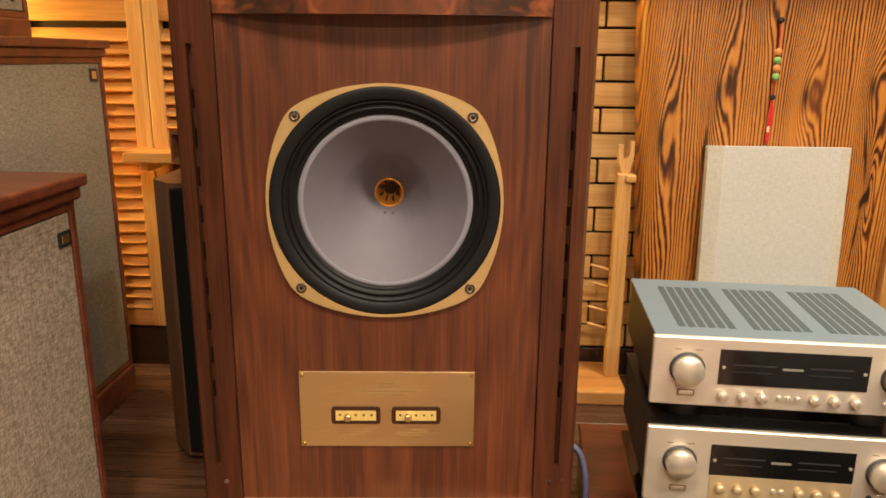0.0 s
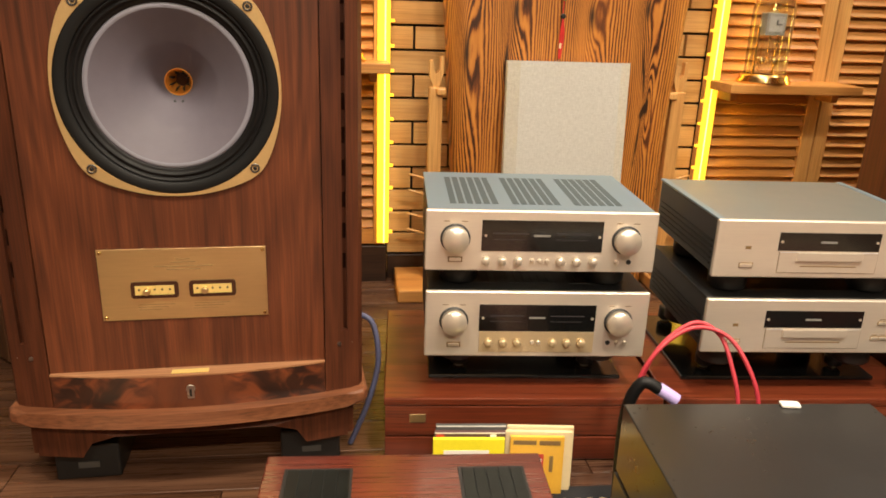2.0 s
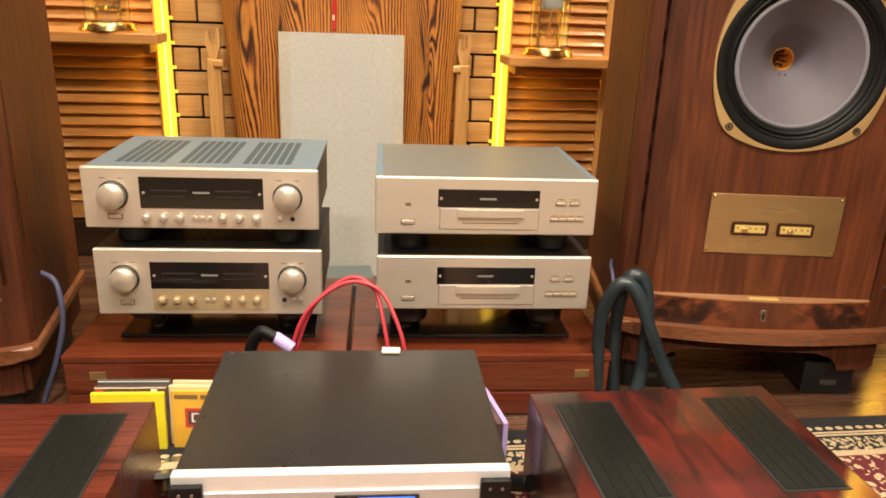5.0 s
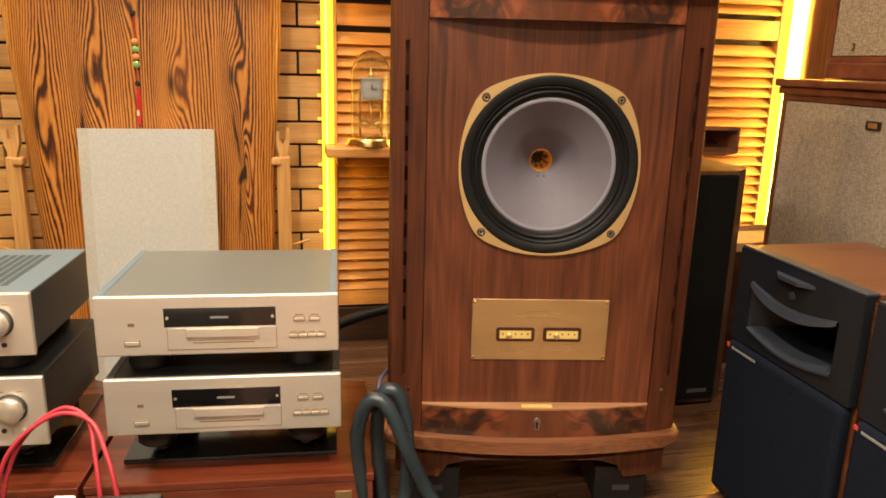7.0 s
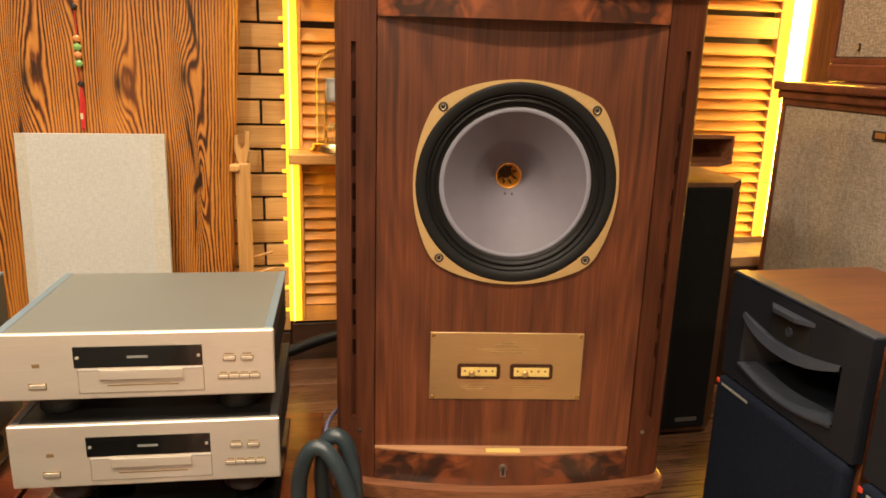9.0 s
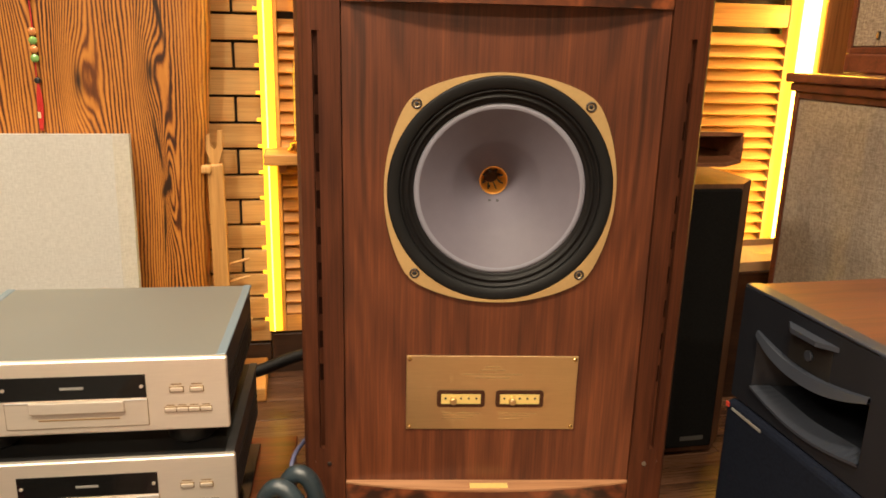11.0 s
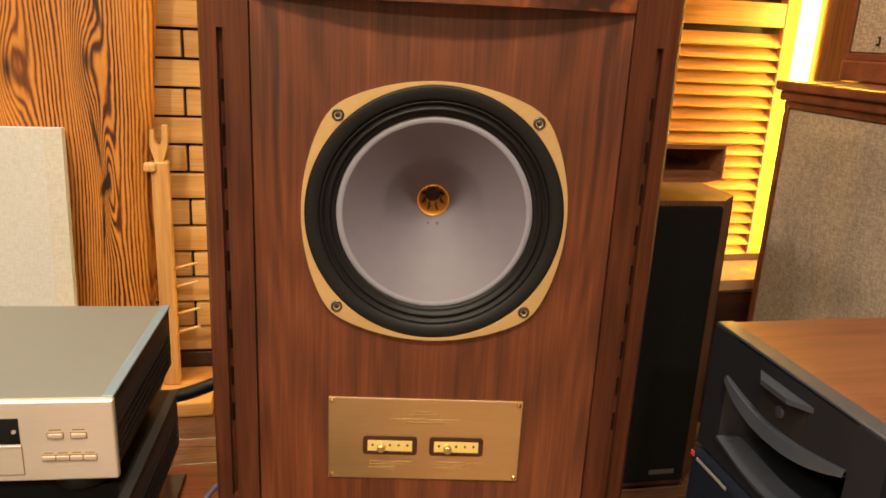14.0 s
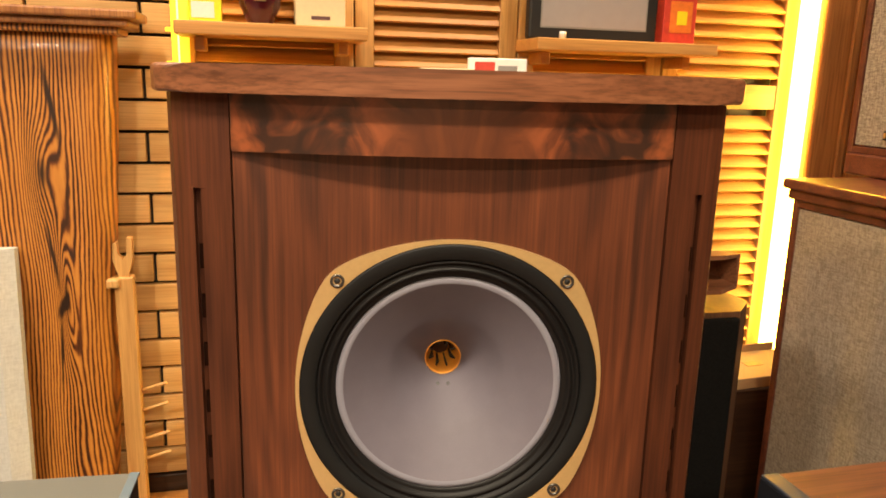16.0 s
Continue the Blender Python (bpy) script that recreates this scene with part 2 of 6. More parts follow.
def flamed_pine(name):
    """A wide slab of charred and brushed pine: dark growth lines that run round its knots."""
    m, nt, b = nodes_of(name)
    tc = nt.nodes.new("ShaderNodeTexCoord")
    sep = nt.nodes.new("ShaderNodeSeparateXYZ")
    link(nt, tc.outputs["Object"], sep.inputs[0])
    x, z = sep.outputs[0], sep.outputs[2]
    wob = noise_of(nt, coords(nt, (3.0, 1, 0.55)), 2.0, 2, 0.4)
    wob2 = noise_of(nt, coords(nt, (14, 1, 3)), 1.6, 3, 0.6)
    phase = mth(nt, "MULTIPLY_ADD", wob, 0.085, mth(nt, "MULTIPLY_ADD", wob2, 0.012, x))
    fine = noise_of(nt, coords(nt, (60, 1, 9)), 1.0, 4, 0.65)
    phase = mth(nt, "MULTIPLY_ADD", fine, 0.0065, phase)
    dark_spot = None
    # knots: place across, place up, half width, half height
    for kx, kz, sx, sz in ((-0.165, 0.93, 0.026, 0.115), (0.075, 0.92, 0.027, 0.095),
                           (0.255, 0.945, 0.024, 0.085), (-0.315, 0.80, 0.024, 0.16),
                           (0.285, 0.65, 0.011, 0.10), (-0.05, 1.21, 0.024, 0.10)):
        dx, dz = mth(nt, "SUBTRACT", x, kx), mth(nt, "SUBTRACT", z, kz)
        r2 = mth(nt, "ADD", mth(nt, "POWER", mth(nt, "DIVIDE", dx, sx), 2.0),
                 mth(nt, "POWER", mth(nt, "DIVIDE", dz, sz), 2.0))
        fall = mth(nt, "POWER", 2.718, mth(nt, "MULTIPLY", r2, -0.5))
        phase = mth(nt, "MULTIPLY_ADD", fall, 0.044, phase)
        core = mth(nt, "POWER", 2.718, mth(nt, "MULTIPLY", r2, -7.0))
        dark_spot = core if dark_spot is None else mth(nt, "ADD", dark_spot, core)
    lines = mth(nt, "MULTIPLY_ADD", mth(nt, "SINE", mth(nt, "MULTIPLY", phase, 720.0)), 0.5, 0.5)
    soft = noise_of(nt, coords(nt, (30, 4, 2.0)), 1.0, 4, 0.6)
    patch = noise_of(nt, coords(nt, (9, 1, 1.3), (2, 0, 1)), 1.0, 2, 0.5)
    lines = mth(nt, "POWER", lines, 1.25)
    lines = mth(nt, "MULTIPLY", lines, mth(nt, "MULTIPLY_ADD", patch, 1.5, -0.10))
    # splits: place across, place up, half width, half height, lean
    for kx, kz, sx, sz, lean in ((0.262, 0.76, 0.0036, 0.075, -0.10), (0.276, 0.632, 0.0085, 0.026, 0.3), (0.264, 0.52, 0.0034, 0.075, 0.08),
                                 (0.285, 1.10, 0.006, 0.085, -0.12), (-0.190, 0.775, 0.006, 0.05, 0.05), (-0.392, 0.90, 0.007, 0.045, 0.1)):
        dz = mth(nt, "SUBTRACT", z, kz)
        dx = mth(nt, "SUBTRACT", mth(nt, "MULTIPLY_ADD", fine, 0.012, mth(nt, "SUBTRACT", x, kx + 0.006)), mth(nt, "MULTIPLY", dz, lean))
        r2 = mth(nt, "ADD", mth(nt, "POWER", mth(nt, "DIVIDE", dx, sx), 2.0),
                 mth(nt, "POWER", mth(nt, "DIVIDE", dz, sz), 2.0))
        dark_spot = mth(nt, "ADD", dark_spot, mth(nt, "POWER", 2.718, mth(nt, "MULTIPLY", mth(nt, "POWER", r2, 2.0), -0.6)))
    streak = noise_of(nt, coords(nt, (130, 4, 3.0)), 1.0, 3, 0.6)
    k = mth(nt, "MULTIPLY_ADD", soft, 0.42, mth(nt, "MULTIPLY_ADD", streak, 0.20, mth(nt, "MULTIPLY", lines, 0.80)))
    col = ramp(nt, k, [(0.24, (0.63, 0.265, 0.048)), (0.50, (0.46, 0.165, 0.028)), (0.72, (0.16, 0.045, 0.010)), (0.90, (0.045, 0.014, 0.005))])
    col = mix(nt, mth(nt, "MINIMUM", dark_spot, 1.0), col, (0.025, 0.010, 0.005))
    link(nt, col, b.inputs["Base Color"])
    b.inputs["Roughness"].default_value = 0.42
    b.inputs["Coat Weight"].default_value = 0.15
    bump(nt, b, k, 0.35, 0.0015)
    return m


def rug_weave(name, hx, hy):
    """Cream flowers on black and wine-red grounds, with border bands."""
    m, nt, b = nodes_of(name)
    tc = nt.nodes.new("ShaderNodeTexCoord")
    sep = nt.nodes.new("ShaderNodeSeparateXYZ")
    link(nt, tc.outputs["Object"], sep.inputs[0])
    d = mth(nt, "MINIMUM", mth(nt, "SUBTRACT", hx, mth(nt, "ABSOLUTE", sep.outputs[0])),
            mth(nt, "SUBTRACT", hy, mth(nt, "ABSOLUTE", sep.outputs[1])))
    d4 = mth(nt, "MULTIPLY", d, 4.0)
    ground = ramp(nt, d4, [(0.0, (0.014, 0.015, 0.018)), (0.60, (0.105, 0.010, 0.020))], "CONSTANT")
    v = coords(nt)
    warp = nt.nodes.new("ShaderNodeTexNoise")
    warp.inputs["Scale"].default_value = 38
    link(nt, v, warp.inputs["Vector"])
    vm = nt.nodes.new("ShaderNodeVectorMath")
    vm.operation = "MULTIPLY_ADD"
    link(nt, warp.outputs["Color"], vm.inputs[0])
    vm.inputs[1].default_value = (0.018, 0.018, 0.0)
    link(nt, v, vm.inputs[2])

    def blooms(scale, stretch, turn, stops):
        """Petals and leaves: warped cells, drawn from the middle outwards."""
        mp = nt.nodes.new("ShaderNodeMapping")
        mp.inputs["Scale"].default_value = stretch
        mp.inputs["Rotation"].default_value = (0, 0, turn)
        link(nt, vm.outputs[0], mp.inputs["Vector"])
        vo = nt.nodes.new("ShaderNodeTexVoronoi")
        vo.voronoi_dimensions = "2D"
        vo.inputs["Scale"].default_value = scale
        link(nt, mp.outputs[0], vo.inputs["Vector"])
        return ramp(nt, vo.outputs["Distance"], [(q, (g, g, g)) for q, g in stops], "CONSTANT")
    flower = blooms(36, (1, 1, 1), 0.0, ((0.0, 0.35), (0.08, 1), (0.25, 0)))
    leaf = blooms(62, (1, 0.45, 1), 0.7, ((0.0, 1), (0.155, 0)))
    stem = blooms(58, (0.4, 1, 1), -0.5, ((0.0, 0.9), (0.10, 0)))
    flower = mix(nt, 1.0, mix(nt, 1.0, flower, leaf, "LIGHTEN"), stem, "LIGHTEN")
    small = mix(nt, 1.0, blooms(66, (1, 1, 1), 0.2, ((0.0, 0.85), (0.34, 0))), blooms(90, (1, 0.5, 1), 1.1, ((0.0, 0.8), (0.24, 0))), "LIGHTEN")
    inner = ramp(nt, d4, [(0.0, (0, 0, 0)), (0.60, (1, 1, 1))], "CONSTANT")
    pattern = mix(nt, inner, small, flower)
    band = ramp(nt, d4, [(0.0, (0, 0, 0)), (0.33, (1, 1, 1))], "CONSTANT")
    pattern = mix(nt, 1.0, pattern, band, "MULTIPLY")
    # a row of beads along the edge
    side = mth(nt, "LESS_THAN", mth(nt, "SUBTRACT", hx, mth(nt, "ABSOLUTE", sep.outputs[0])), mth(nt, "SUBTRACT", hy, mth(nt, "ABSOLUTE", sep.outputs[1])))
    along = mth(nt, "ADD", mth(nt, "MULTIPLY", sep.outputs[1], side), mth(nt, "MULTIPLY", sep.outputs[0], mth(nt, "SUBTRACT", 1.0, side)))
    wave = mth(nt, "SUBTRACT", mth(nt, "FRACT", mth(nt, "MULTIPLY", along, 40.0)), 0.5)
    off = mth(nt, "MULTIPLY", mth(nt, "SUBTRACT", d, 0.046), 55.0)
    bead = mth(nt, "LESS_THAN", mth(nt, "ADD", mth(nt, "POWER", wave, 2.0), mth(nt, "POWER", off, 2.0)), 0.13)
    pattern = mix(nt, 1.0, pattern, bead, "LIGHTEN")
    line = ramp(nt, d4, [(0.0, (0, 0, 0)), (0.235, (1, 1, 1)), (0.262, (0, 0, 0)), (0.276, (1, 1, 1)), (0.303, (0, 0, 0)), (0.52, (0.9, 0.9, 0.9)), (0.595, (0, 0, 0))], "CONSTANT")
    pattern = mix(nt, 1.0, pattern, line, "LIGHTEN")
    fleck = noise_of(nt, v, 500, 2, 0.6)
    cream = ramp(nt, fleck, [(0.35, (0.42, 0.30, 0.16)), (0.65, (0.70, 0.56, 0.36))])
    link(nt, mix(nt, pattern, ground, cream), b.inputs["Base Color"])
    b.inputs["Roughness"].default_value = 0.95
    bump(nt, b, fleck, 0.5, 0.002)
    return m


def clear_glass(name):
    m, nt, b = nodes_of(name)
    b.inputs["Transmission Weight"].default_value = 1.0
    b.inputs["Roughness"].default_value = 0.02
    b.inputs["IOR"].default_value = 1.45
    return m


WALNUT = book_veneer("walnut_veneer", (0.176, 0.0500, 0.0180), (0.108, 0.0288, 0.0104), (0.040, 0.0110, 0.0048), 0.42, 0.10)
WALNUT_DARK = book_veneer("walnut_stile", (0.118, 0.0345, 0.0135), (0.082, 0.0235, 0.0095), (0.042, 0.0118, 0.0055), 0.55, 0.0)
WALNUT_DARK.node_tree.nodes["Principled BSDF"].inputs["Specular IOR Level"].default_value = 0.25
WALNUT_X = wood("walnut_moulding", (0.31, 0.125, 0.058), (0.22, 0.082, 0.037), (0.11, 0.040, 0.018), "x", 0.34, 0.3)
BURL = burl("walnut_burr", (0.25, 0.070, 0.025), (0.108, 0.030, 0.013), (0.018, 0.010, 0.008), 0.3, 0.075)
BURL_RED = burl("red_burr", (0.125, 0.014, 0.008), (0.055, 0.007, 0.005), (0.010, 0.003, 0.003), 0.6)
ROSEWOOD = wood("rosewood_lacquer", (0.150, 0.030, 0.015), (0.100, 0.018, 0.010), (0.042, 0.008, 0.005), "x", 0.28, 0.6)
CABINET = wood("mahogany_lacquer", (0.215, 0.046, 0.017), (0.155, 0.031, 0.012), (0.085, 0.016, 0.007), "x", 0.30, 0.5)
MAHOGANY = wood("mahogany", (0.20, 0.058, 0.026), (0.14, 0.036, 0.017), (0.06, 0.016, 0.009), "y", 0.36, 0.25)
BROWN_TOP = wood("teak_veneer", (0.215, 0.078, 0.030), (0.170, 0.058, 0.022), (0.115, 0.037, 0.015), "y", 0.42, 0.1)
TOWER_WOOD = wood("oak_brown", (0.19, 0.090, 0.040), (0.13, 0.058, 0.026), (0.07, 0.030, 0.014), "z", 0.45, 0.1)
PINE = wood("pine", (0.74, 0.39, 0.115), (0.66, 0.315, 0.085), (0.48, 0.195, 0.045), "x", 0.45, 0.15, 0.7, 0.22, 7.0, 0.25, 0.16)
PINE_Z = wood("pine_upright", (0.78, 0.47, 0.17), (0.70, 0.38, 0.12), (0.52, 0.25, 0.07), "z", 0.45, 0.15, 0.7, 0.22, 5.0, 0.28)
ORANGE_WOOD = wood("varnished_pine", (0.52, 0.22, 0.06), (0.40, 0.155, 0.04), (0.24, 0.08, 0.02), "z", 0.40, 0.3)
BRICK_WOOD = wood("pale_wood_block", (0.82, 0.56, 0.24), (0.75, 0.475, 0.185), (0.60, 0.34, 0.11), "x", 0.5, 0.1, 0.6, 0.22, 9.0, 0.25, 0.26)
FLOOR_WOOD = wood("floor_laminate", (0.185, 0.092, 0.052), (0.115, 0.055, 0.031), (0.055, 0.025, 0.014), "x", 0.28, 0.15, 0.8, 0.4, 11.0, 0.35, 0.35)
DARK_BASE = wood("dark_plinth", (0.06, 0.028, 0.014), (0.04, 0.018, 0.010), (0.02, 0.009, 0.005), "x", 0.4, 0.1)
FLAMED = flamed_pine("flamed_pine")
BRASS = plain("satin_brass", (0.74, 0.57, 0.30), 0.40, 1.0, 0.06, 300, 0, 0.03, (0.06, 1, 1))
BRASS_BRIGHT = plain("bright_brass", (0.86, 0.62, 0.25), 0.2, 1.0, 0.08, 200, 0, 0.0)
# brass with its bright reflection put into a less metallic gold colour
LIT_BRASS = plain("lit_brass_gold", (0.86, 0.66, 0.22), 0.30, 0.35, 0.06, 120, 0.3, 0.0)
# walnut lightened for the ledge: light from above is in the colour
LIT_WALNUT = wood("lit_walnut_ledge", (0.50, 0.27, 0.14), (0.42, 0.21, 0.10), (0.30, 0.135, 0.06), "x", 0.34, 0.3)
PLAYER_TOP = plain("player_top", (0.185, 0.197, 0.185), 0.40, 0.25, 0.04, 300, 0, 0.03)
FRAME_GOLD = plain("gold_paint", (0.60, 0.42, 0.19), 0.40, 0.55, 0.06, 200, 0.1, 0.02)
CHAMPAGNE = plain("champagne_aluminium", (0.80, 0.725, 0.625), 0.38, 0.65, 0.04, 300, 0, 0.02, (0.08, 1, 1))
GOLD_PANEL = plain("pale_gold_panel", (0.66, 0.53, 0.33), 0.36, 0.6, 0.05, 300, 0, 0.0)
CLEAR_CASE = plain("clear_case", (0.11, 0.11, 0.105), 0.25, 0.0, 0.25, 40, 0.6, 0.0)
KNOB = plain("knob_aluminium", (0.82, 0.75, 0.64), 0.30, 0.7, 0.04, 200, 0, 0.0)
TOP_GREY = plain("blue_grey_paint", (0.165, 0.230, 0.282), 0.42, 0.2, 0.05, 300, 0, 0.04)
SLOT_GREY = plain("vent_grey", (0.056, 0.080, 0.092), 0.6, 0.1, 0.05, 300, 0, 0.0)
CHARCOAL = plain("charcoal_paint", (0.045, 0.045, 0.046), 0.5, 0.2, 0.1, 300, 0, 0.05)
BLACK_METAL = plain("black_satin_paint", (0.015, 0.015, 0.0155), 0.30, 0.0, 0.10, 90, 0.25, 0.07, (1, 1, 1), 0.5)
BLACK = plain("black_plastic", (0.012, 0.012, 0.012), 0.5, 0.0, 0.2, 200, 0, 0.06)
RUBBER = plain("black_rubber", (0.005, 0.005, 0.0055), 0.5, 0.0, 0.2, 300, 0, 0.08, (1, 1, 1), 0.25)
GLOSS_BLACK = plain("black_glass", (0.006, 0.006, 0.006), 0.14, 0.0, 0.1, 100, 0.6, 0.0)
CONE = plain("grey_paper_cone", (0.130, 0.118, 0.145), 0.54, 0.0, 0.06, 700, 0.0, 0.25, (1, 1, 1), 0.3)
CONE_RIM = plain("cone_edge", (0.20, 0.20, 0.245), 0.5, 0.0, 0.05, 500, 0.0, 0.1)
GASKET = plain("grey_gasket", (0.0085, 0.0090, 0.0095), 0.5, 0.0, 0.1, 400, 0, 0.1, (1, 1, 1), 0.2)
ORANGE_BRASS = plain("throat_gold", (0.95, 0.40, 0.06), 0.34, 0.30, 0.15, 90, 0, 0.02)
THROAT_END = plain("throat_end_brown", (0.05, 0.016, 0.005), 0.5, 0.2, 0.2, 90, 0, 0.02)
SLOT_BLACK = plain("slot_black", (0.015, 0.0055, 0.003), 0.95, 0.0, 0.1, 90, 0, 0.0, (1, 1, 1), 0.05)
DARK_STEEL = plain("dark_steel", (0.09, 0.085, 0.08), 0.35, 0.8, 0.1, 200, 0, 0.0)
SCREW = plain("steel_screw", (0.45, 0.43, 0.40), 0.3, 1.0, 0.1, 200, 0, 0.0)
SILVER = plain("bright_silver", (0.86, 0.89, 0.93), 0.35, 0.5, 0.04, 200, 0, 0.0)
SILVER_DIM = plain("brushed_silver", (0.58, 0.60, 0.63), 0.38, 0.5, 0.05, 200, 0, 0.02, (0.08, 1, 1))
WHITE_CLOTH = cloth("off_white_cloth", (0.50, 0.49, 0.455), (0.63, 0.62, 0.58), 260, 0.95, 0.3)
GRILLE_TAN = cloth("speckled_grille_cloth", (0.155, 0.118, 0.088), (0.42, 0.345, 0.265), 270)
GRILLE_THIN = thin_cloth("thin_speckled_cloth", (0.25, 0.195, 0.145), (0.47, 0.385, 0.30), 0.22, 260)
GRILLE_PALE = cloth("grey_grille_cloth", (0.15, 0.13, 0.105), (0.32, 0.285, 0.235), 330)
BLACK_CLOTH = cloth("black_grille_cloth", (0.004, 0.004, 0.004), (0.011, 0.0105, 0.010), 500)
NAVY_CLOTH = cloth("navy_grille_cloth", (0.004, 0.006, 0.013), (0.010, 0.014, 0.026), 500)
HORN_GREY = plain("dark_grey_moulding", (0.0100, 0.0120, 0.0170), 0.45, 0.0, 0.1, 300, 0.0, 0.06, (1, 1, 1), 0.35)
HORN_EDGE = plain("grey_moulding", (0.030, 0.036, 0.050), 0.40, 0.0, 0.08, 300, 0.05, 0.05)
RED_CABLE = plain("pink_red_cable", (0.46, 0.036, 0.055), 0.45, 0.0, 0.1, 200, 0.1, 0.05)
TEAL_CABLE = plain("dark_teal_sleeve", (0.022, 0.034, 0.042), 0.36, 0.0, 0.35, 260, 0.15, 0.2)
BLUE_CABLE = plain("violet_blue_cable", (0.075, 0.08, 0.15), 0.5, 0.0, 0.3, 200, 0, 0.2)
LILAC = plain("lilac_sleeve", (0.42, 0.34, 0.66), 0.5, 0.0, 0.1, 200, 0, 0.1)
CREAM = plain("cream_card", (0.72, 0.60, 0.36), 0.7, 0.0, 0.05, 100, 0, 0.05)
WHITE_CARD = plain("white_card", (0.78, 0.76, 0.70), 0.7, 0.0, 0.05, 100, 0, 0.05)
YELLOW = plain("yellow_print", (0.78, 0.44, 0.045), 0.5, 0.0, 0.05, 100, 0.2, 0.02)
LEMON = plain("lemon_print", (0.85, 0.74, 0.02), 0.5, 0.0, 0.05, 100, 0.2, 0.02)
PRINT_DARK = plain("dark_print", (0.10, 0.05, 0.05), 0.5, 0.0, 0.3, 80, 0.2, 0.0)
PRINT_RED = plain("red_print", (0.55, 0.05, 0.03), 0.5, 0.0, 0.2, 80, 0.2, 0.0)
ORANGE_PRINT = plain("orange_print", (0.80, 0.20, 0.03), 0.5, 0.0, 0.3, 40, 0.2, 0.0)
DIM_INK = plain("dim_ink", (0.075, 0.073, 0.068), 0.5, 0.0, 0.05, 100, 0, 0.0)
DIAL_GREY = plain("dial_grey", (0.22, 0.21, 0.19), 0.4, 0.4, 0.1, 100, 0, 0.0)
AMBER = plain("amber_bead", (0.60, 0.24, 0.08), 0.2, 0.0, 0.2, 60, 0.5, 0.0)
PALE_INK = plain("pale_ink", (0.24, 0.235, 0.22), 0.5, 0.0, 0.05, 100, 0, 0.0)
ETCH = plain("etched_brass", (0.46, 0.33, 0.16), 0.5, 0.7, 0.05, 100, 0, 0.0)
# brown print, and also the painted shade round buttons and tray
BROWN_INK_SHADE = plain("brown_ink_shade", (0.24, 0.15, 0.06), 0.5, 0.2, 0.05, 100, 0, 0.0)
MORTAR = plain("black_joint", (0.012, 0.010, 0.009), 0.8, 0.0, 0.2, 80, 0, 0.1)
PLASTER = plain("warm_plaster", (0.30, 0.215, 0.14), 0.85, 0.0, 0.06, 20, 0, 0.1)
CEILING = plain("ceiling_paint", (0.42, 0.37, 0.31), 0.9, 0.0, 0.05, 20, 0, 0.1)
BLUE_GREY = plain("blue_grey_board", (0.12, 0.155, 0.165), 0.55, 0.0, 0.1, 60, 0, 0.1)
GLASS = clear_glass("glass_dome")
MAROON = plain("maroon_glaze", (0.060, 0.006, 0.012), 0.2, 0.0, 0.2, 40, 0.5, 0.0)
JADE = plain("green_bead", (0.20, 0.40, 0.12), 0.2, 0.0, 0.2, 60, 0.4, 0.0)
RED_CORD = plain("red_cord", (0.55, 0.025, 0.02), 0.6, 0.0, 0.15, 300, 0, 0.2)
SCREEN_GREY = plain("grey_screen", (0.34, 0.31, 0.30), 0.45, 0.0, 0.05, 30, 0.1, 0.0)
LED_YELLOW = glow("led_yellow", (1.0, 0.60, 0.030), 1.5)
LED_WHITE = glow("led_core", (1.0, 0.80, 0.20), 3.0)
COVE_GLOW = glow("led_cove", (1.0, 0.62, 0.055), 30.0)
BLUE_LCD = glow("blue_display", (0.05, 0.14, 1.0), 1.6)
DIM_LCD = glow("meter_light", (0.55, 0.45, 0.42), 0.05, 0.03)

# ---- building helpers ----
def box(bm, x0, x1, y0, y1, z0, z1, bev=0.0, seg=2):
    vs = [bm.verts.new((x, y, z)) for z in (z0, z1) for y in (y0, y1) for x in (x0, x1)]
    fs = [bm.faces.new([vs[i] for i in q]) for q in ((0, 2, 3, 1), (4, 5, 7, 6), (0, 1, 5, 4), (2, 6, 7, 3), (0, 4, 6, 2), (1, 3, 7, 5))]
    if bev:
        es = list({e for f in fs for e in f.edges})
        bmesh.ops.bevel(bm, geom=es, offset=bev, segments=seg, affect="EDGES", profile=0.5)
    return bm


def a_box(x0, x1, y0, y1, z0, z1, bev=0.0, seg=2):
    return box(bmesh.new(), x0, x1, y0, y1, z0, z1, bev, seg)


def prism(bm, pts, z0, z1):
    """An upright prism on an outline that runs anticlockwise from above."""
    lo = [bm.verts.new((x, y, z0)) for x, y in pts]
    hi = [bm.verts.new((x, y, z1)) for x, y in pts]
    n = len(pts)
    bm.faces.new(list(reversed(lo)))
    bm.faces.new(hi)
    for i in range(n):
        bm.faces.new((lo[i], lo[(i + 1) % n], hi[(i + 1) % n], hi[i]))
    return bm


def lathe(bm, profile, m=None, seg=48, caps=True):
    """A turned form: (radius, height) pairs round z; m poses it."""
    m = m or Matrix()
    rings = []
    for r, h in profile:
        rings.append([bm.verts.new(m @ Vector((r * math.cos(a), r * math.sin(a), h)))
                      for a in (2 * math.pi * i / seg for i in range(seg))])
    for a, b in zip(rings, rings[1:]):
        for i in range(seg):
            f = bm.faces.new((a[i], a[(i + 1) % seg], b[(i + 1) % seg], b[i]))
            f.smooth = True
    if caps and profile[0][0] > 1e-6:
        bm.faces.new(list(reversed(rings[0])))
    if caps and profile[-1][0] > 1e-6:
        bm.faces.new(rings[-1])
    return bm


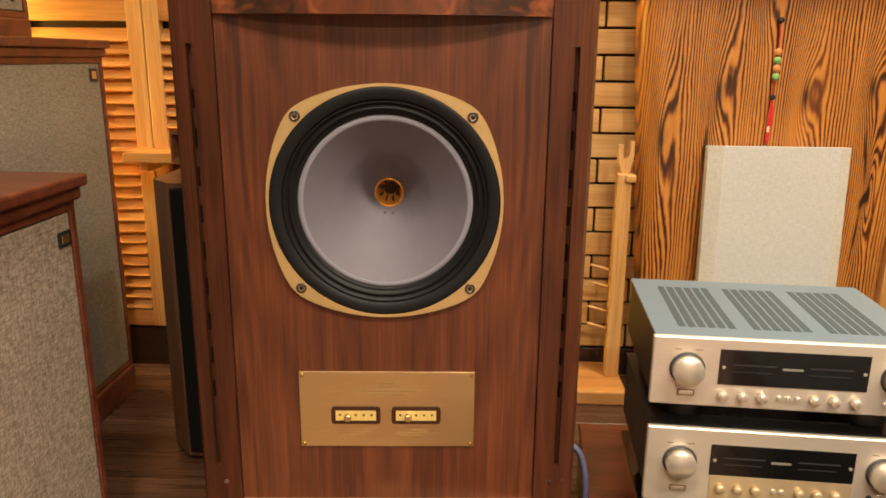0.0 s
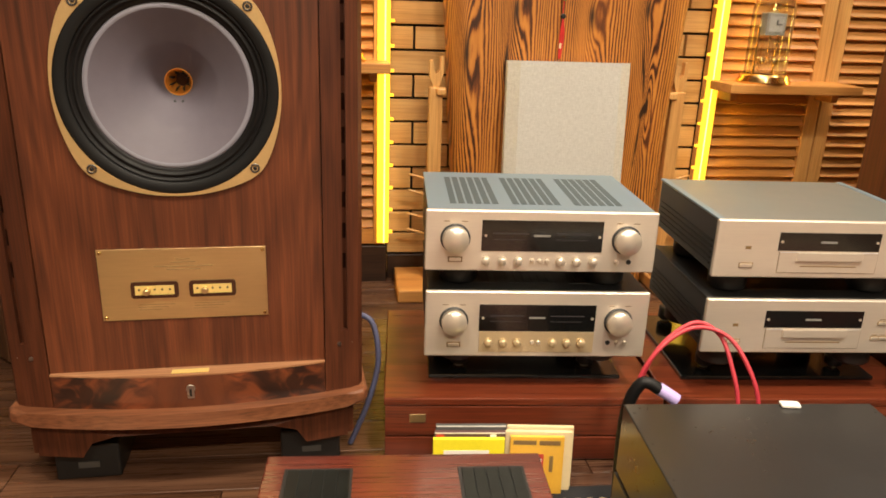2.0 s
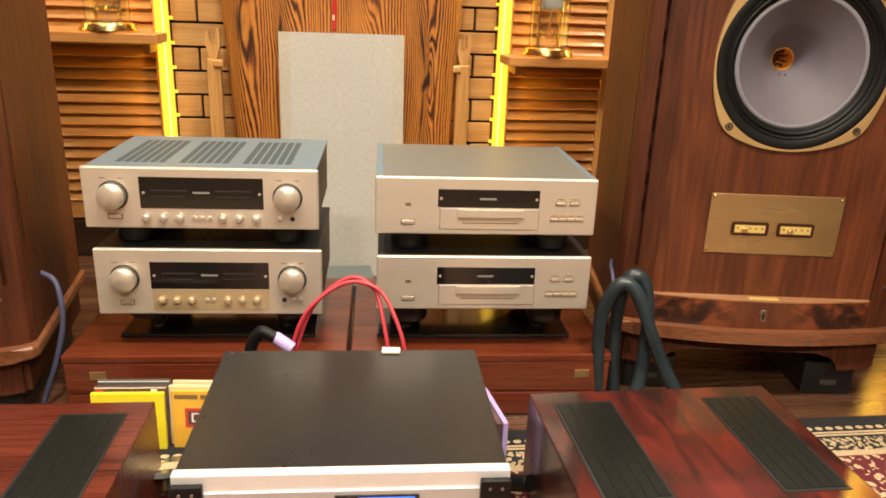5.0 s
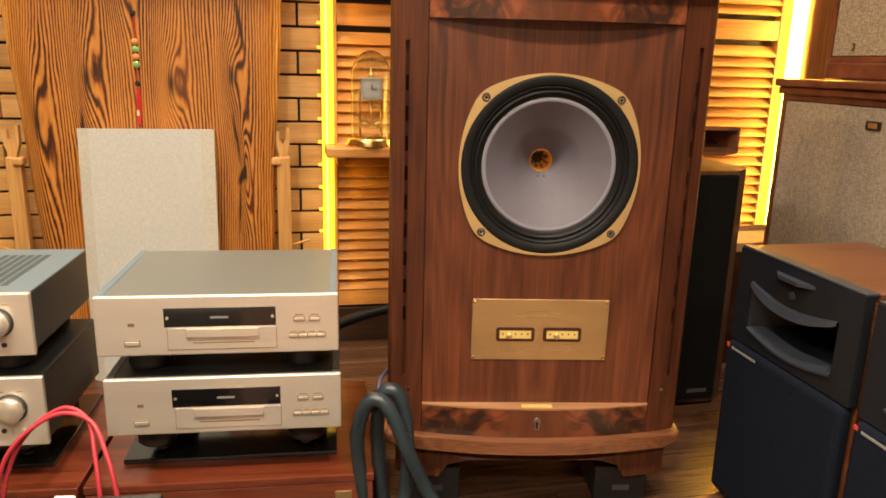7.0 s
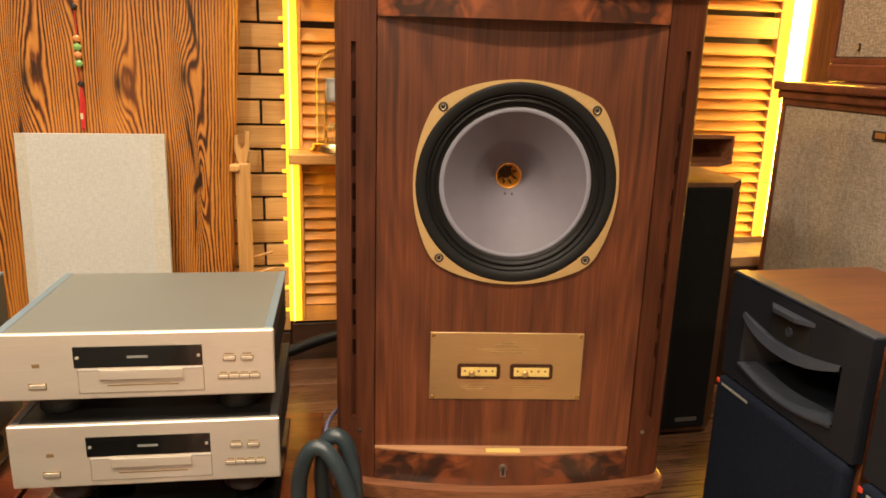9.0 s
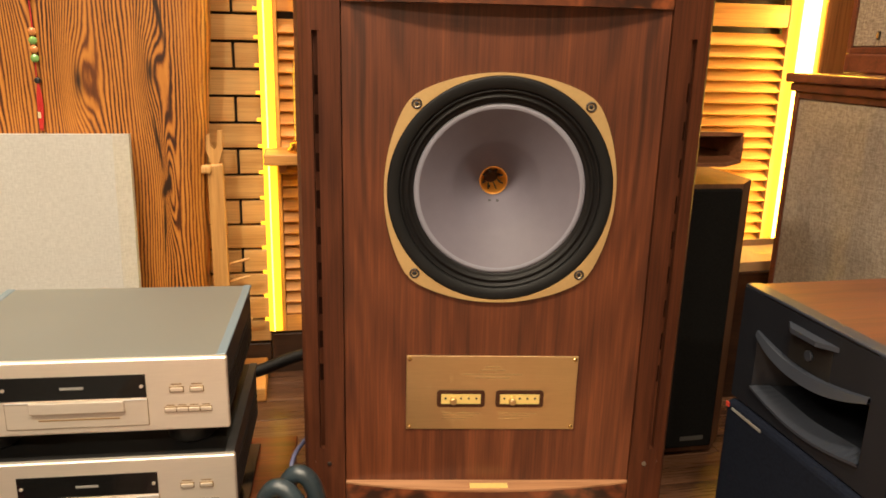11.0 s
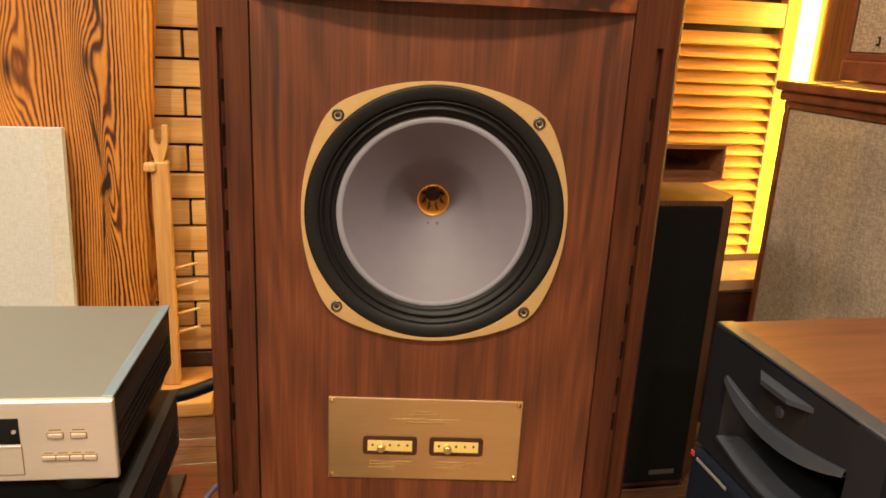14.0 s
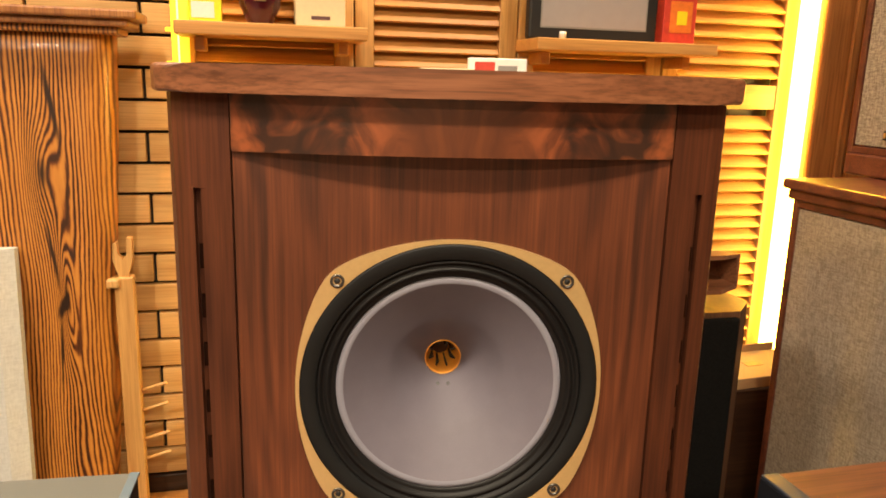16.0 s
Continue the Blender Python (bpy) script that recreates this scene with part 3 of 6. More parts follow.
def disc(r, h, m, bev=0.0, seg=32):
    """A short round bar from the pose m along its z."""
    b = bev
    prof = [(r, 0), (r, h - b), (r - b, h)] if b else [(r, 0), (r, h)]
    return lathe(bmesh.new(), prof, m, seg)


def tube(bm, pts, r, seg=10, steps=8):
    """A round cable through the points, smoothed."""
    P = [Vector(p) for p in pts]
    Q = []
    for i in range(len(P) - 1):
        p0, p1, p2, p3 = P[max(i - 1, 0)], P[i], P[i + 1], P[min(i + 2, len(P) - 1)]
        for k in range(steps):
            t = k / steps
            Q.append(0.5 * ((2 * p1) + (p2 - p0) * t + (2 * p0 - 5 * p1 + 4 * p2 - p3) * t * t + (3 * p1 - p0 - 3 * p2 + p3) * t ** 3))
    Q.append(P[-1])
    up, rings = Vector((0.13, 0.21, 1)).normalized(), []
    for i, q in enumerate(Q):
        d = (Q[min(i + 1, len(Q) - 1)] - Q[max(i - 1, 0)]).normalized()
        s = d.cross(up)
        s = s.normalized() if s.length > 1e-4 else Vector((1, 0, 0))
        up = s.cross(d).normalized()
        rings.append([bm.verts.new(q + r * (math.cos(a) * s + math.sin(a) * up)) for a in (2 * math.pi * j / seg for j in range(seg))])
    for a, b in zip(rings, rings[1:]):
        for j in range(seg):
            bm.faces.new((a[j], a[(j + 1) % seg], b[(j + 1) % seg], b[j])).smooth = True
    bm.faces.new(list(reversed(rings[0])))
    bm.faces.new(rings[-1])
    return bm


def mesh_of(name, bm, material):
    bmesh.ops.recalc_face_normals(bm, faces=bm.faces[:])
    me = bpy.data.meshes.new(name)
    bm.to_mesh(me)
    bm.free()
    me.materials.append(material)
    return me


def part(name, bm, material, parent=None, label=""):
    ob = new(name, bm if isinstance(bm, bpy.types.Mesh) else mesh_of(name, bm, material))
    ob.parent = parent
    return tagged(ob, label)


def thing(name, label, category, m=None, group=""):
    ob = new(name)
    ob.empty_display_size = 0.05
    ob.matrix_world = m or Matrix()
    return tagged(ob, label, category, group)


def single(name, bm, material, label, category, m=None, group=""):
    ob = part(name, bm, material)
    if m:
        ob.matrix_world = m
    return tagged(ob, label, category, group)


def setting(name, bm, material, label=""):
    return tagged(part(name, bm, material), label, "", "", "structure")


FRONT = pose(0, 0, 0, 90, 0, 0)          # turns a lathe's axis to -y, towards the viewer


def at(x, y, z):
    return Matrix.Translation((x, y, z)) @ FRONT


# ---- the room ----
X0, X1, Y0, Y1, TOP = -2.0, 3.75, -2.6, 2.34, 2.62
setting("ceiling", a_box(X0 - 0.1, X1 + 0.1, Y0 - 0.1, Y1 + 0.1, TOP, TOP + 0.1), CEILING)
setting("wall_south", a_box(X0 - 0.1, X1 + 0.1, Y0 - 0.1, Y0, 0, TOP), PLASTER)
setting("wall_west", a_box(X0 - 0.1, X0, Y0, Y1, 0, TOP), PLASTER)
setting("wall_east", a_box(X1, X1 + 0.1, Y0, Y1, 0, TOP), PLASTER)
wall_north = setting("wall_north", a_box(X0 - 0.1, X1 + 0.1, Y1, Y1 + 0.1, 0, TOP), MORTAR, "wall of pale wooden blocks with black joints behind a slab")
floor = setting("floor", a_box(X0 - 0.1, X1 + 0.1, Y0 - 0.1, Y1 + 0.1, -0.1, -0.012), DARK_BASE, "brown laminate plank floor")
for bx0, bx1, nm in ((X0, 0.285, "baseboard_1"), (1.375, X1, "baseboard_2"), (0.285, 1.375, "baseboard_3")):
    setting(nm, a_box(bx0 + 0.002, bx1 - 0.002, 2.285 if nm != "baseboard_3" else 2.315, 2.339, -0.01, 0.132 if nm != "baseboard_3" else 0.09, 0.004), DARK_BASE)

# ---- louvred shutters ----
slat_me = {}


def shutter(x0, x1, label):
    ob = thing("louvred_shutter", label, "shutter", pose((x0 + x1) / 2, 2.28, 0.14), "louvred shutters along the back wall")
    h = (x1 - x0) / 2
    st, top = 0.048, 1.62
    part("stile", a_box(-h, -h + st, 0, 0.035, 0, top, 0.003), PINE_Z, ob)
    part("stile", a_box(h - st, h, 0, 0.035, 0, top, 0.003), PINE_Z, ob)
    for z0, z1 in ((0, 0.055), (0.975, 1.045), (1.56, top)):
        part("rail", a_box(-h + st, h - st, 0.002, 0.033, z0, z1, 0.002), PINE, ob)
    part("backing", a_box(-h + st, h - st, 0.045, 0.05, 0.0, top), DARK_BASE, ob)
    w = round(h - st - 0.001, 4)
    if w not in slat_me:
        bm = bmesh.new()
        prism(bm, [(-0.024, -0.0045), (0.024, -0.0045), (0.024, 0.0015), (0.019, 0.0045), (-0.019, 0.0045), (-0.024, 0.0015)], -w, w)
        bm.transform(pose(0, 0, 0, 0, 90, 0))
        bm.transform(pose(0, 0, 0, -40, 0, 0))
        slat_me[w] = mesh_of("slat", bm, PINE)
    z = 0.078
    while z < 1.55:
        if not 0.968 < z < 1.052:
            o = part("slat", slat_me[w], PINE, ob)
            o.location = (random.uniform(-0.0006, 0.0006), 0.017, z)
            o.rotation_euler = (radians(random.uniform(-2.5, 2.5)), 0, 0)
        z += 0.0372
    return ob


PITCH = 0.436
for i in range(4):
    xr = 1.375 + i * PITCH
    shutter(xr, xr + PITCH - 0.004, "pine louvred shutter panel, lit yellow from its edge" if i in (0, 3) else "pine louvred shutter panel on the back wall")
    xl = 0.285 - i * PITCH
    shutter(xl - PITCH + 0.004, xl, "pine louvred shutter panel, lit yellow from its edge" if i in (0, 3) else "pine louvred shutter panel on the back wall")

for x, s in ((0.285, 1), (1.375, -1)):
    strip = thing("led_strip", "glowing yellow light strip along a shutter's edge", "light strip", pose(x, 2.276, 0.15), "light strips")
    part("diffuser", a_box(min(-s * 0.036, s * 0.004), max(-s * 0.036, s * 0.004), -0.016, 0.0, 0, 1.58, 0.003), LED_YELLOW, strip)
    # ticks of strip light caught at the brick rows, made as glowing tabs
    for k in range(20):
        part("lit_tick", a_box(min(0, s * 0.017), max(0, s * 0.017), -0.014, -0.004, 0.035 + k * 0.0775, 0.044 + k * 0.0775), LED_YELLOW, strip)
    part("core", a_box(-s * 0.012 - 0.002, -s * 0.012 + 0.002, -0.018, -0.016, 0, 1.58, 0.001), LED_WHITE, strip, "bright inner line")
for x, s in ((3.122, 1), (-1.462, -1)):
    cove = thing("led_cove_light", "bright warm light strip in the room's corner", "light strip", pose(x, 2.30, 0.14), "light strips")
    part("diffuser", a_box(0.002 if s > 0 else -0.027, 0.027 if s > 0 else -0.002, 0, 0.02, 0.22, 1.95, 0.002), COVE_GLOW, cove)
    part("side_diffuser", a_box(0.020 if s > 0 else -0.027, 0.027 if s > 0 else -0.020, -0.062, -0.002, 0.22, 1.95, 0.002), COVE_GLOW, cove)
for nm, x0, x1 in (("trim_1", 3.152, 3.46), ("trim_2", -1.80, -1.492)):
    setting(nm, a_box(x0, x1, 2.21, 2.338, 0, 2.3, 0.006), ORANGE_WOOD, "varnished pine post")
    setting(nm + "_bead", a_box(x0 + 0.09, x0 + 0.115, 2.198, 2.21, 0, 2.3, 0.004), ORANGE_WOOD)


def wall_shelf(x0, x1, z, label, y0=2.112):
    ob = thing("wall_shelf", label, "shelf", pose((x0 + x1) / 2, 2.28, z), "wall shelves")
    h = (x1 - x0) / 2
    part("board", a_box(-h, h, y0 - 2.28, -0.002, -0.030, 0, 0.003), PINE, ob)
    for bx in (-h + 0.05, h - 0.05):
        part("bracket", a_box(bx - 0.012, bx + 0.012, -0.10, -0.002, -0.062, -0.031, 0.003), PINE, ob)
    return ob


wall_shelf(1.378, 1.84, 0.727, "pale pine shelf carrying a glass-domed clock")
wall_shelf(-0.16, 0.283, 0.765, "pale pine shelf carrying a glass-domed clock")
wall_shelf(1.39, 1.82, 1.288, "pale pine shelf holding small boxes and a vase")
wall_shelf(2.24, 2.745, 1.284, "pale pine shelf holding a small screen")
wall_shelf(-1.06, -0.75, 0.735, "pale pine shelf beside a tower loudspeaker", 2.15)

# ---- flamed slab with its cap ----
slab = thing("wooden_slab", "tall charred pine slab with dark grain and a moulded cap", "slab", pose(0.835, 2.16, 0))
bm = bmesh.new()
n = 26
L, R = [], []
for i in range(n + 1):
    z = 1.255 * i / n
    w = noise.noise((0.3, 2.1, z * 4)) * 0.006
    L.append((-0.315 - 0.085 * (z / 1.25) + w, z))
    R.append((0.345 + 0.070 * (z / 1.25) + noise.noise((4.3, 0.1, z * 4)) * 0.006, z))
rows_ = []
for (xl, z), (xr, _) in zip(L, R):
    e = 0.022
    ring = [(xl, 0.05, z), (xl + 0.002, 0.03, z), (xl + e, 0.004, z), (xl + 0.06, 0, z), (xr - 0.06, 0, z), (xr - e, 0.004, z), (xr - 0.002, 0.03, z), (xr, 0.05, z), (xr, 0.10, z), (xl, 0.10, z)]
    rows_.append([bm.verts.new(p) for p in ring])
for a, b in zip(rows_, rows_[1:]):
    for j in range(10):
        bm.faces.new((a[j], a[(j + 1) % 10], b[(j + 1) % 10], b[j])).smooth = True
bm.faces.new(rows_[0])
bm.faces.new(rows_[-1])
part("slab", bm, FLAMED, slab)
for k, (z0, z1, o) in enumerate(((1.252, 1.268, 0.018), (1.268, 1.284, 0.042), (1.284, 1.304, 0.062))):
    part("cap_moulding", a_box(-0.40 - o, 0.42 + o, -0.006 - o * 0.7, 0.12, z0, z1, 0.005), FLAMED if k == 0 else ORANGE_WOOD, slab)

charm = thing("hanging_charm", "red cord charm with green beads pinned to the slab", "charm", pose(0.815, 2.152, 0))
for z in (1.124, 0.918):
    part("pin", disc(0.008, 0.012, at(0, 0.004, z), 0.003, 16), BLACK, charm)
part("cord", tube(bmesh.new(), [(0, 0, 1.12), (0.002, -0.003, 1.06), (0, -0.003, 0.97), (-0.002, -0.002, 0.925)], 0.0018, 6), RED_CORD, charm)
for z, mt in ((1.040, AMBER), (1.018, JADE), (0.996, AMBER), (0.974, JADE)):
    bm = bmesh.new()
    bmesh.ops.create_uvsphere(bm, u_segments=14, v_segments=8, radius=0.0105)
    bmesh.ops.transform(bm, matrix=Matrix.Translation((0.001, -0.006, z)) @ Matrix.Diagonal((1, 0.6, 1, 1)), verts=bm.verts)
    part("bead", bm, mt, charm)
bm = bmesh.new()
for dx in (-0.006, -0.002, 0.003, 0.007):
    tube(bm, [(0, -0.003, 0.915), (dx * 0.9, -0.004, 0.86), (dx * 0.4 - 0.003, -0.004, 0.79)], 0.0022, 6, 5)
part("tassel", bm, RED_CORD, charm)
part("tag", a_box(-0.007, 0.0, -0.008, -0.005, 0.822, 0.838), CREAM, charm)

# ---- acoustic panel leaning on the slab ----
pan = thing("acoustic_panel", "off-white cloth acoustic panel leaning on the slab", "panel", pose(0.837, 2.035, 0.0, -4.0, 0, 0))
bm = bmesh.new()
w, h2 = 0.1955, 0.788
out = [(-w, 0.05), (-w, 0.022), (-w + 0.036, 0.0), (w - 0.036, 0.0), (w, 0.022), (w, 0.05)]
prism(bm, out, 0.0, h2)
part("cloth_cover", bm, WHITE_CLOTH, pan)
part("backing_board", a_box(-w + 0.006, w - 0.006, 0.0505, 0.056, 0.004, h2 - 0.004), PINE_Z, pan)
single("board_offcut", a_box(-0.09, 0.09, -0.09, 0.09, 0, 0.05, 0.003), BLUE_GREY, "low blue-grey board lying before the panel", "board", pose(0.835, 1.92, 0))


def rack(x, s):
    """A pine upright with a forked top, on a flat foot, with pegs."""
    ob = thing("instrument_stand", "pale pine stand with forked top and pegs", "stand", pose(x, 2.205, 0), "pine stands beside the slab")
    part("post", a_box(-0.022, 0.022, -0.018, 0.018, 0.045, 0.69, 0.004), PINE_Z, ob)
    part("foot", a_box(-0.075 + s * 0.045, 0.075 + s * 0.045, -0.13, 0.105, 0.0, 0.045, 0.006), PINE, ob)
    bm = bmesh.new()
    prism(bm, [(-0.010, 0.69), (0.010, 0.69), (0.022, 0.73), (0.023, 0.785), (0.011, 0.785), (0.010, 0.745), (0.0, 0.732), (-0.010, 0.745), (-0.011, 0.775), (-0.022, 0.772), (-0.022, 0.73)], -0.012, 0.012)
    bm.transform(pose(0, 0, 0, 90, 0, 0))
    part("fork", bm, PINE_Z, ob)
    part("side_knob", a_box(-s * 0.02 - 0.02, -s * 0.02 + 0.012, -0.03, 0.012, 0.665, 0.690, 0.006), PINE_Z, ob)
    for z in (0.389, 0.335, 0.255, 0.20):
        part("peg", lathe(bmesh.new(), [(0.0045, 0), (0.0045, 0.065), (0.003, 0.067)], pose(0.018 * s, 0, z, 0, 75 * s, 0), 10), PINE_Z, ob)
    return ob


rack(1.240, 1)
rack(0.432, -1)


# ---- glass-domed clocks ----
def dome_clock(x, y, z):
    ob = thing("dome_clock", "brass anniversary clock under a clear glass dome", "clock", pose(x, y, z) @ Matrix.Scale(1.17, 4), "glass-domed clocks")
    part("base", lathe(bmesh.new(), [(0.072, 0), (0.074, 0.006), (0.066, 0.014), (0.068, 0.02), (0.055, 0.028), (0, 0.028)], None, 40), BRASS_BRIGHT, ob)
    part("glass_dome", lathe(bmesh.new(), [(0.0565, 0.028), (0.0565, 0.19)] + [(0.0565 * math.cos(a), 0.19 + 0.075 * math.sin(a)) for a in (0.3, 0.6, 0.9, 1.2, 1.45, 1.57)] + [(0.054 * math.cos(a), 0.188 + 0.072 * math.sin(a)) for a in (1.57, 1.45, 1.2, 0.9, 0.6, 0.3)] + [(0.054, 0.188), (0.054, 0.028)], None, 40, False), GLASS, ob).visible_shadow = False
    for dx in (-0.030, 0.030):
        part("pillar", lathe(bmesh.new(), [(0.006, 0.028), (0.004, 0.036), (0.0035, 0.15), (0.006, 0.16)], pose(dx, 0.01, 0), 12), BRASS_BRIGHT, ob)
    dial = part("dial", a_box(-0.029, 0.029, -0.022, 0.012, 0.130, 0.190, 0.002), DIAL_GREY, ob, "square silver dial")
    part("face", a_box(-0.021, 0.021, -0.0245, -0.022, 0.139, 0.181), PALE_INK, dial)
    part("hour_hand", a_box(-0.0015, 0.0015, -0.0265, -0.0245, 0.158, 0.172), BLACK, dial)
    part("minute_hand", a_box(0.0, 0.015, -0.0265, -0.0245, 0.158, 0.1605), BLACK, dial)
    part("crown", lathe(bmesh.new(), [(0.012, 0.19), (0.014, 0.198), (0.004, 0.206), (0.005, 0.214), (0, 0.22)], None, 16), BRASS_BRIGHT, ob)
    for k in range(4):
        a = k * math.pi / 2 + 0.5
        bm = bmesh.new()
        bmesh.ops.create_uvsphere(bm, u_segments=14, v_segments=8, radius=0.0105)
        bmesh.ops.transform(bm, matrix=Matrix.Translation((0.024 * math.cos(a), 0.024 * math.sin(a), 0.062)), verts=bm.verts)
        part("pendulum_ball", bm, BRASS_BRIGHT, ob)
    part("pendulum_rod", lathe(bmesh.new(), [(0.002, 0.05), (0.002, 0.13)], None, 8), BRASS_BRIGHT, ob)
    return ob


dome_clock(1.528, 2.192, 0.727)
dome_clock(0.125, 2.192, 0.765)


# ---- the pair of large loudspeakers ----
def arc_y(x, d=0.0):
    return -0.040 + 0.028 * (x / 0.255) ** 2 - d


def outline(hw, d=0.0, back=0.44, groove=False, taper=0.012):
    """The cabinet's plan: a bowed front, rounded corners, straight sides."""
    pts = []
    xs = [hw - 0.022 - k * (2 * (hw - 0.022)) / 26 for k in range(27)]
    front = [(x, arc_y(x, d)) for x in reversed(xs)]
    if groove:
        out = []
        for a, b in zip(front, front[1:]):
            out.append(a)
            for gx in (-0.296, 0.296):
                if a[0] < gx <= b[0]:
                    y = arc_y(gx, d)
                    out += [(gx - 0.0042, y), (gx - 0.0042, y + 0.013), (gx + 0.0042, y + 0.013), (gx + 0.0042, y)]
        front = out + [front[-1]]
    pts += front
    ye = arc_y(hw - 0.022, d)
    side = [(hw - 0.008, ye + 0.007), (hw, ye + 0.022)]
    if groove:
        side += [(hw, ye + 0.030), (hw - 0.006, ye + 0.030), (hw - 0.006, ye + 0.039), (hw, ye + 0.039)]
    side += [(hw - taper, back)]
    pts += side
    pts += [(-x, y) for x, y in reversed(side)]
    return pts


def frame_outline(count=120, half=0.1885, corner=0.149):
    """Four shallow arcs that meet in softened corners, as (x, z)."""
    sag = half - corner
    rad = (corner ** 2 + sag ** 2) / (2 * sag)
    off = rad - half
    out = []
    for i in range(count):
        a = 2 * math.pi * i / count
        c, s = math.cos(a), math.sin(a)
        ds = []
        for dx, dz in ((0, 1), (0, -1), (1, 0), (-1, 0)):
            cx, cz = -dx * off, -dz * off
            b = c * cx + s * cz
            ds.append(b + math.sqrt(b * b - (cx * cx + cz * cz - rad * rad)))
        r = sum(d ** -40 for d in ds) ** (-1 / 40)
        out.append((c * r, s * r))
    return out


def ring_plate(bm, outer, r_in, y0, y1):
    """A flat plate between an outline and a round hole, from y0 (back) to y1 (front)."""
    n = len(outer)
    loops = []
    for y in (y0, y1):
        O = [bm.verts.new((x, y, z)) for x, z in outer]
        I = []
        for x, z in outer:
            a = math.atan2(z, x)
            I.append(bm.verts.new((r_in * math.cos(a), y, r_in * math.sin(a))))
        loops.append((O, I))
    (o0, i0), (o1, i1) = loops
    for k in range(n):
        j = (k + 1) % n
        for q in ((o1[k], o1[j], i1[j], i1[k]), (o0[k], i0[k], i0[j], o0[j]), (o0[k], o0[j], o1[j], o1[k]), (i0[k], i1[k], i1[j], i0[j])):
            bm.faces.new(q)
    return bm


def loudspeaker(m, lift):
    ob = thing("loudspeaker", "large walnut loudspeaker with gold-framed grey cone driver", "loudspeaker", m, "pair of large loudspeakers")
    C = 0.800 + lift                     # height of the driver's centre
    HW = 0.331
    BAF = -0.007                         # face of the baffle
    # carcass: sides and back, with the grooved stiles; the baffle opening stays free
    z0, z1, zs0, zs1 = C - 0.600, C + 0.352, C - 0.47, C + 0.245

    def stile(s, za, zb, groove):
        pts = [p for p in outline(HW, 0, 0.44, groove) if (p[0] * s > 0.2565)]
        y_in = 0.03
        if s > 0:
            poly = [(0.256, arc_y(0.256))] + pts + [(0.256, 0.44), (0.256, y_in)]
        else:
            # the outline starts with the left front, and ends with the left side
            fr = [p for p in outline(HW, 0, 0.44, groove)]
            k = max(i for i, p in enumerate(fr) if p[0] > 0)
            left_side, left_front = fr[k + 1:], [p for p in fr[:k] if p[0] < -0.2565]
            poly = left_side + left_front + [(-0.256, arc_y(0.256)), (-0.256, y_in), (-0.256, 0.44)]
        clean = []
        for p in poly:
            if not clean or math.dist(p, clean[-1]) > 1e-5:
                clean.append(p)
        bm = bmesh.new()
        prism(bm, clean, za, zb)
        return bm

    for s in (-1, 1):
        bm = bmesh.new()
        for za, zb, g in ((z0, zs0, False), (zs0, zs1, True), (zs1, z1, False)):
            tmp = stile(s, za, zb, g)
            me = bpy.data.meshes.new("tmp")
            tmp.to_mesh(me)
            tmp.free()
            bm.from_mesh(me)
            bpy.data.meshes.remove(me)
        part("side_panel", bm, WALNUT_DARK, ob)
        for z in (C - 0.498,):
            for dx in (0.284, 0.306):
                part("screw_plug", disc(0.004, 0.003, at(s * dx, arc_y(dx) + (0.001 if dx < 0.3 else 0.004), z), 0, 12), SCREW, ob)
        ys = arc_y(HW - 0.022) + 0.0345
        for k in range(9):
            zz = C - 0.342 + k * 0.0612
            part("vent_slot", a_box(s * 0.296 - 0.0032, s * 0.296 + 0.0032, arc_y(0.296) + 0.0112, arc_y(0.296) + 0.0129, zz, zz + 0.030), SLOT_BLACK, ob)
            part("vent_slot", a_box(s * (HW - 0.005) - 0.0012, s * (HW - 0.005) + 0.0012, ys - 0.0042, ys + 0.0042, zz, zz + 0.030), SLOT_BLACK, ob)
    part("back_panel", a_box(-0.256, 0.256, 0.42, 0.44, z0, z1), WALNUT_DARK, ob)
    # baffle with a round hole
    bm = bmesh.new()
    sq = []
    for i in range(72):
        a = 2 * math.pi * i / 72
        c, s = math.cos(a), math.sin(a)
        k = 0.2545 / max(abs(c), abs(s))
        sq.append((c * k, s * k))
    ring_plate(bm, sq, 0.166, 0.022, BAF)
    bm.transform(Matrix.Translation((0, 0, C)))
    part("baffle", bm, WALNUT, ob)
    part("baffle_upper", a_box(-0.2545, 0.2545, BAF, 0.022, C + 0.2545, C + 0.300), WALNUT, ob)
    part("baffle_lower", a_box(-0.2545, 0.2545, BAF, 0.022, C - 0.60, C - 0.2545), WALNUT, ob)
    # bowed header and drawer front
    bow = [(x, arc_y(x)) for x in [-0.2545 + k * 0.509 / 24 for k in range(25)]]
    bm = bmesh.new()
    prism(bm, bow + [(0.2545, BAF + 0.002), (-0.2545, BAF + 0.002)], C + 0.288, z1)
    part("header", bm, BURL, ob, "figured burr walnut header")
    bm = bmesh.new()
    prism(bm, bow + [(0.2545, BAF + 0.002), (-0.2545, BAF + 0.002)], C - 0.600, C - 0.5335)
    part("lower_rail", bm, BURL, ob, "figured burr walnut rail")
    bm = bmesh.new()
    prism(bm, [(x, y - 0.001) for x, y in bow] + [(0.2545, BAF + 0.002), (-0.2545, BAF + 0.002)], C - 0.5335, C - 0.5300)
    # ledge takes the lightened walnut, its top light painted in
    part("ledge", bm, LIT_WALNUT, ob, "curved walnut ledge, coloured pale as if lit from above")
    part("ledge_plate", a_box(-0.034, 0.034, arc_y(0) + 0.006, arc_y(0) + 0.020, C - 0.5300, C - 0.5280, 0.0006), LIT_BRASS, ob)
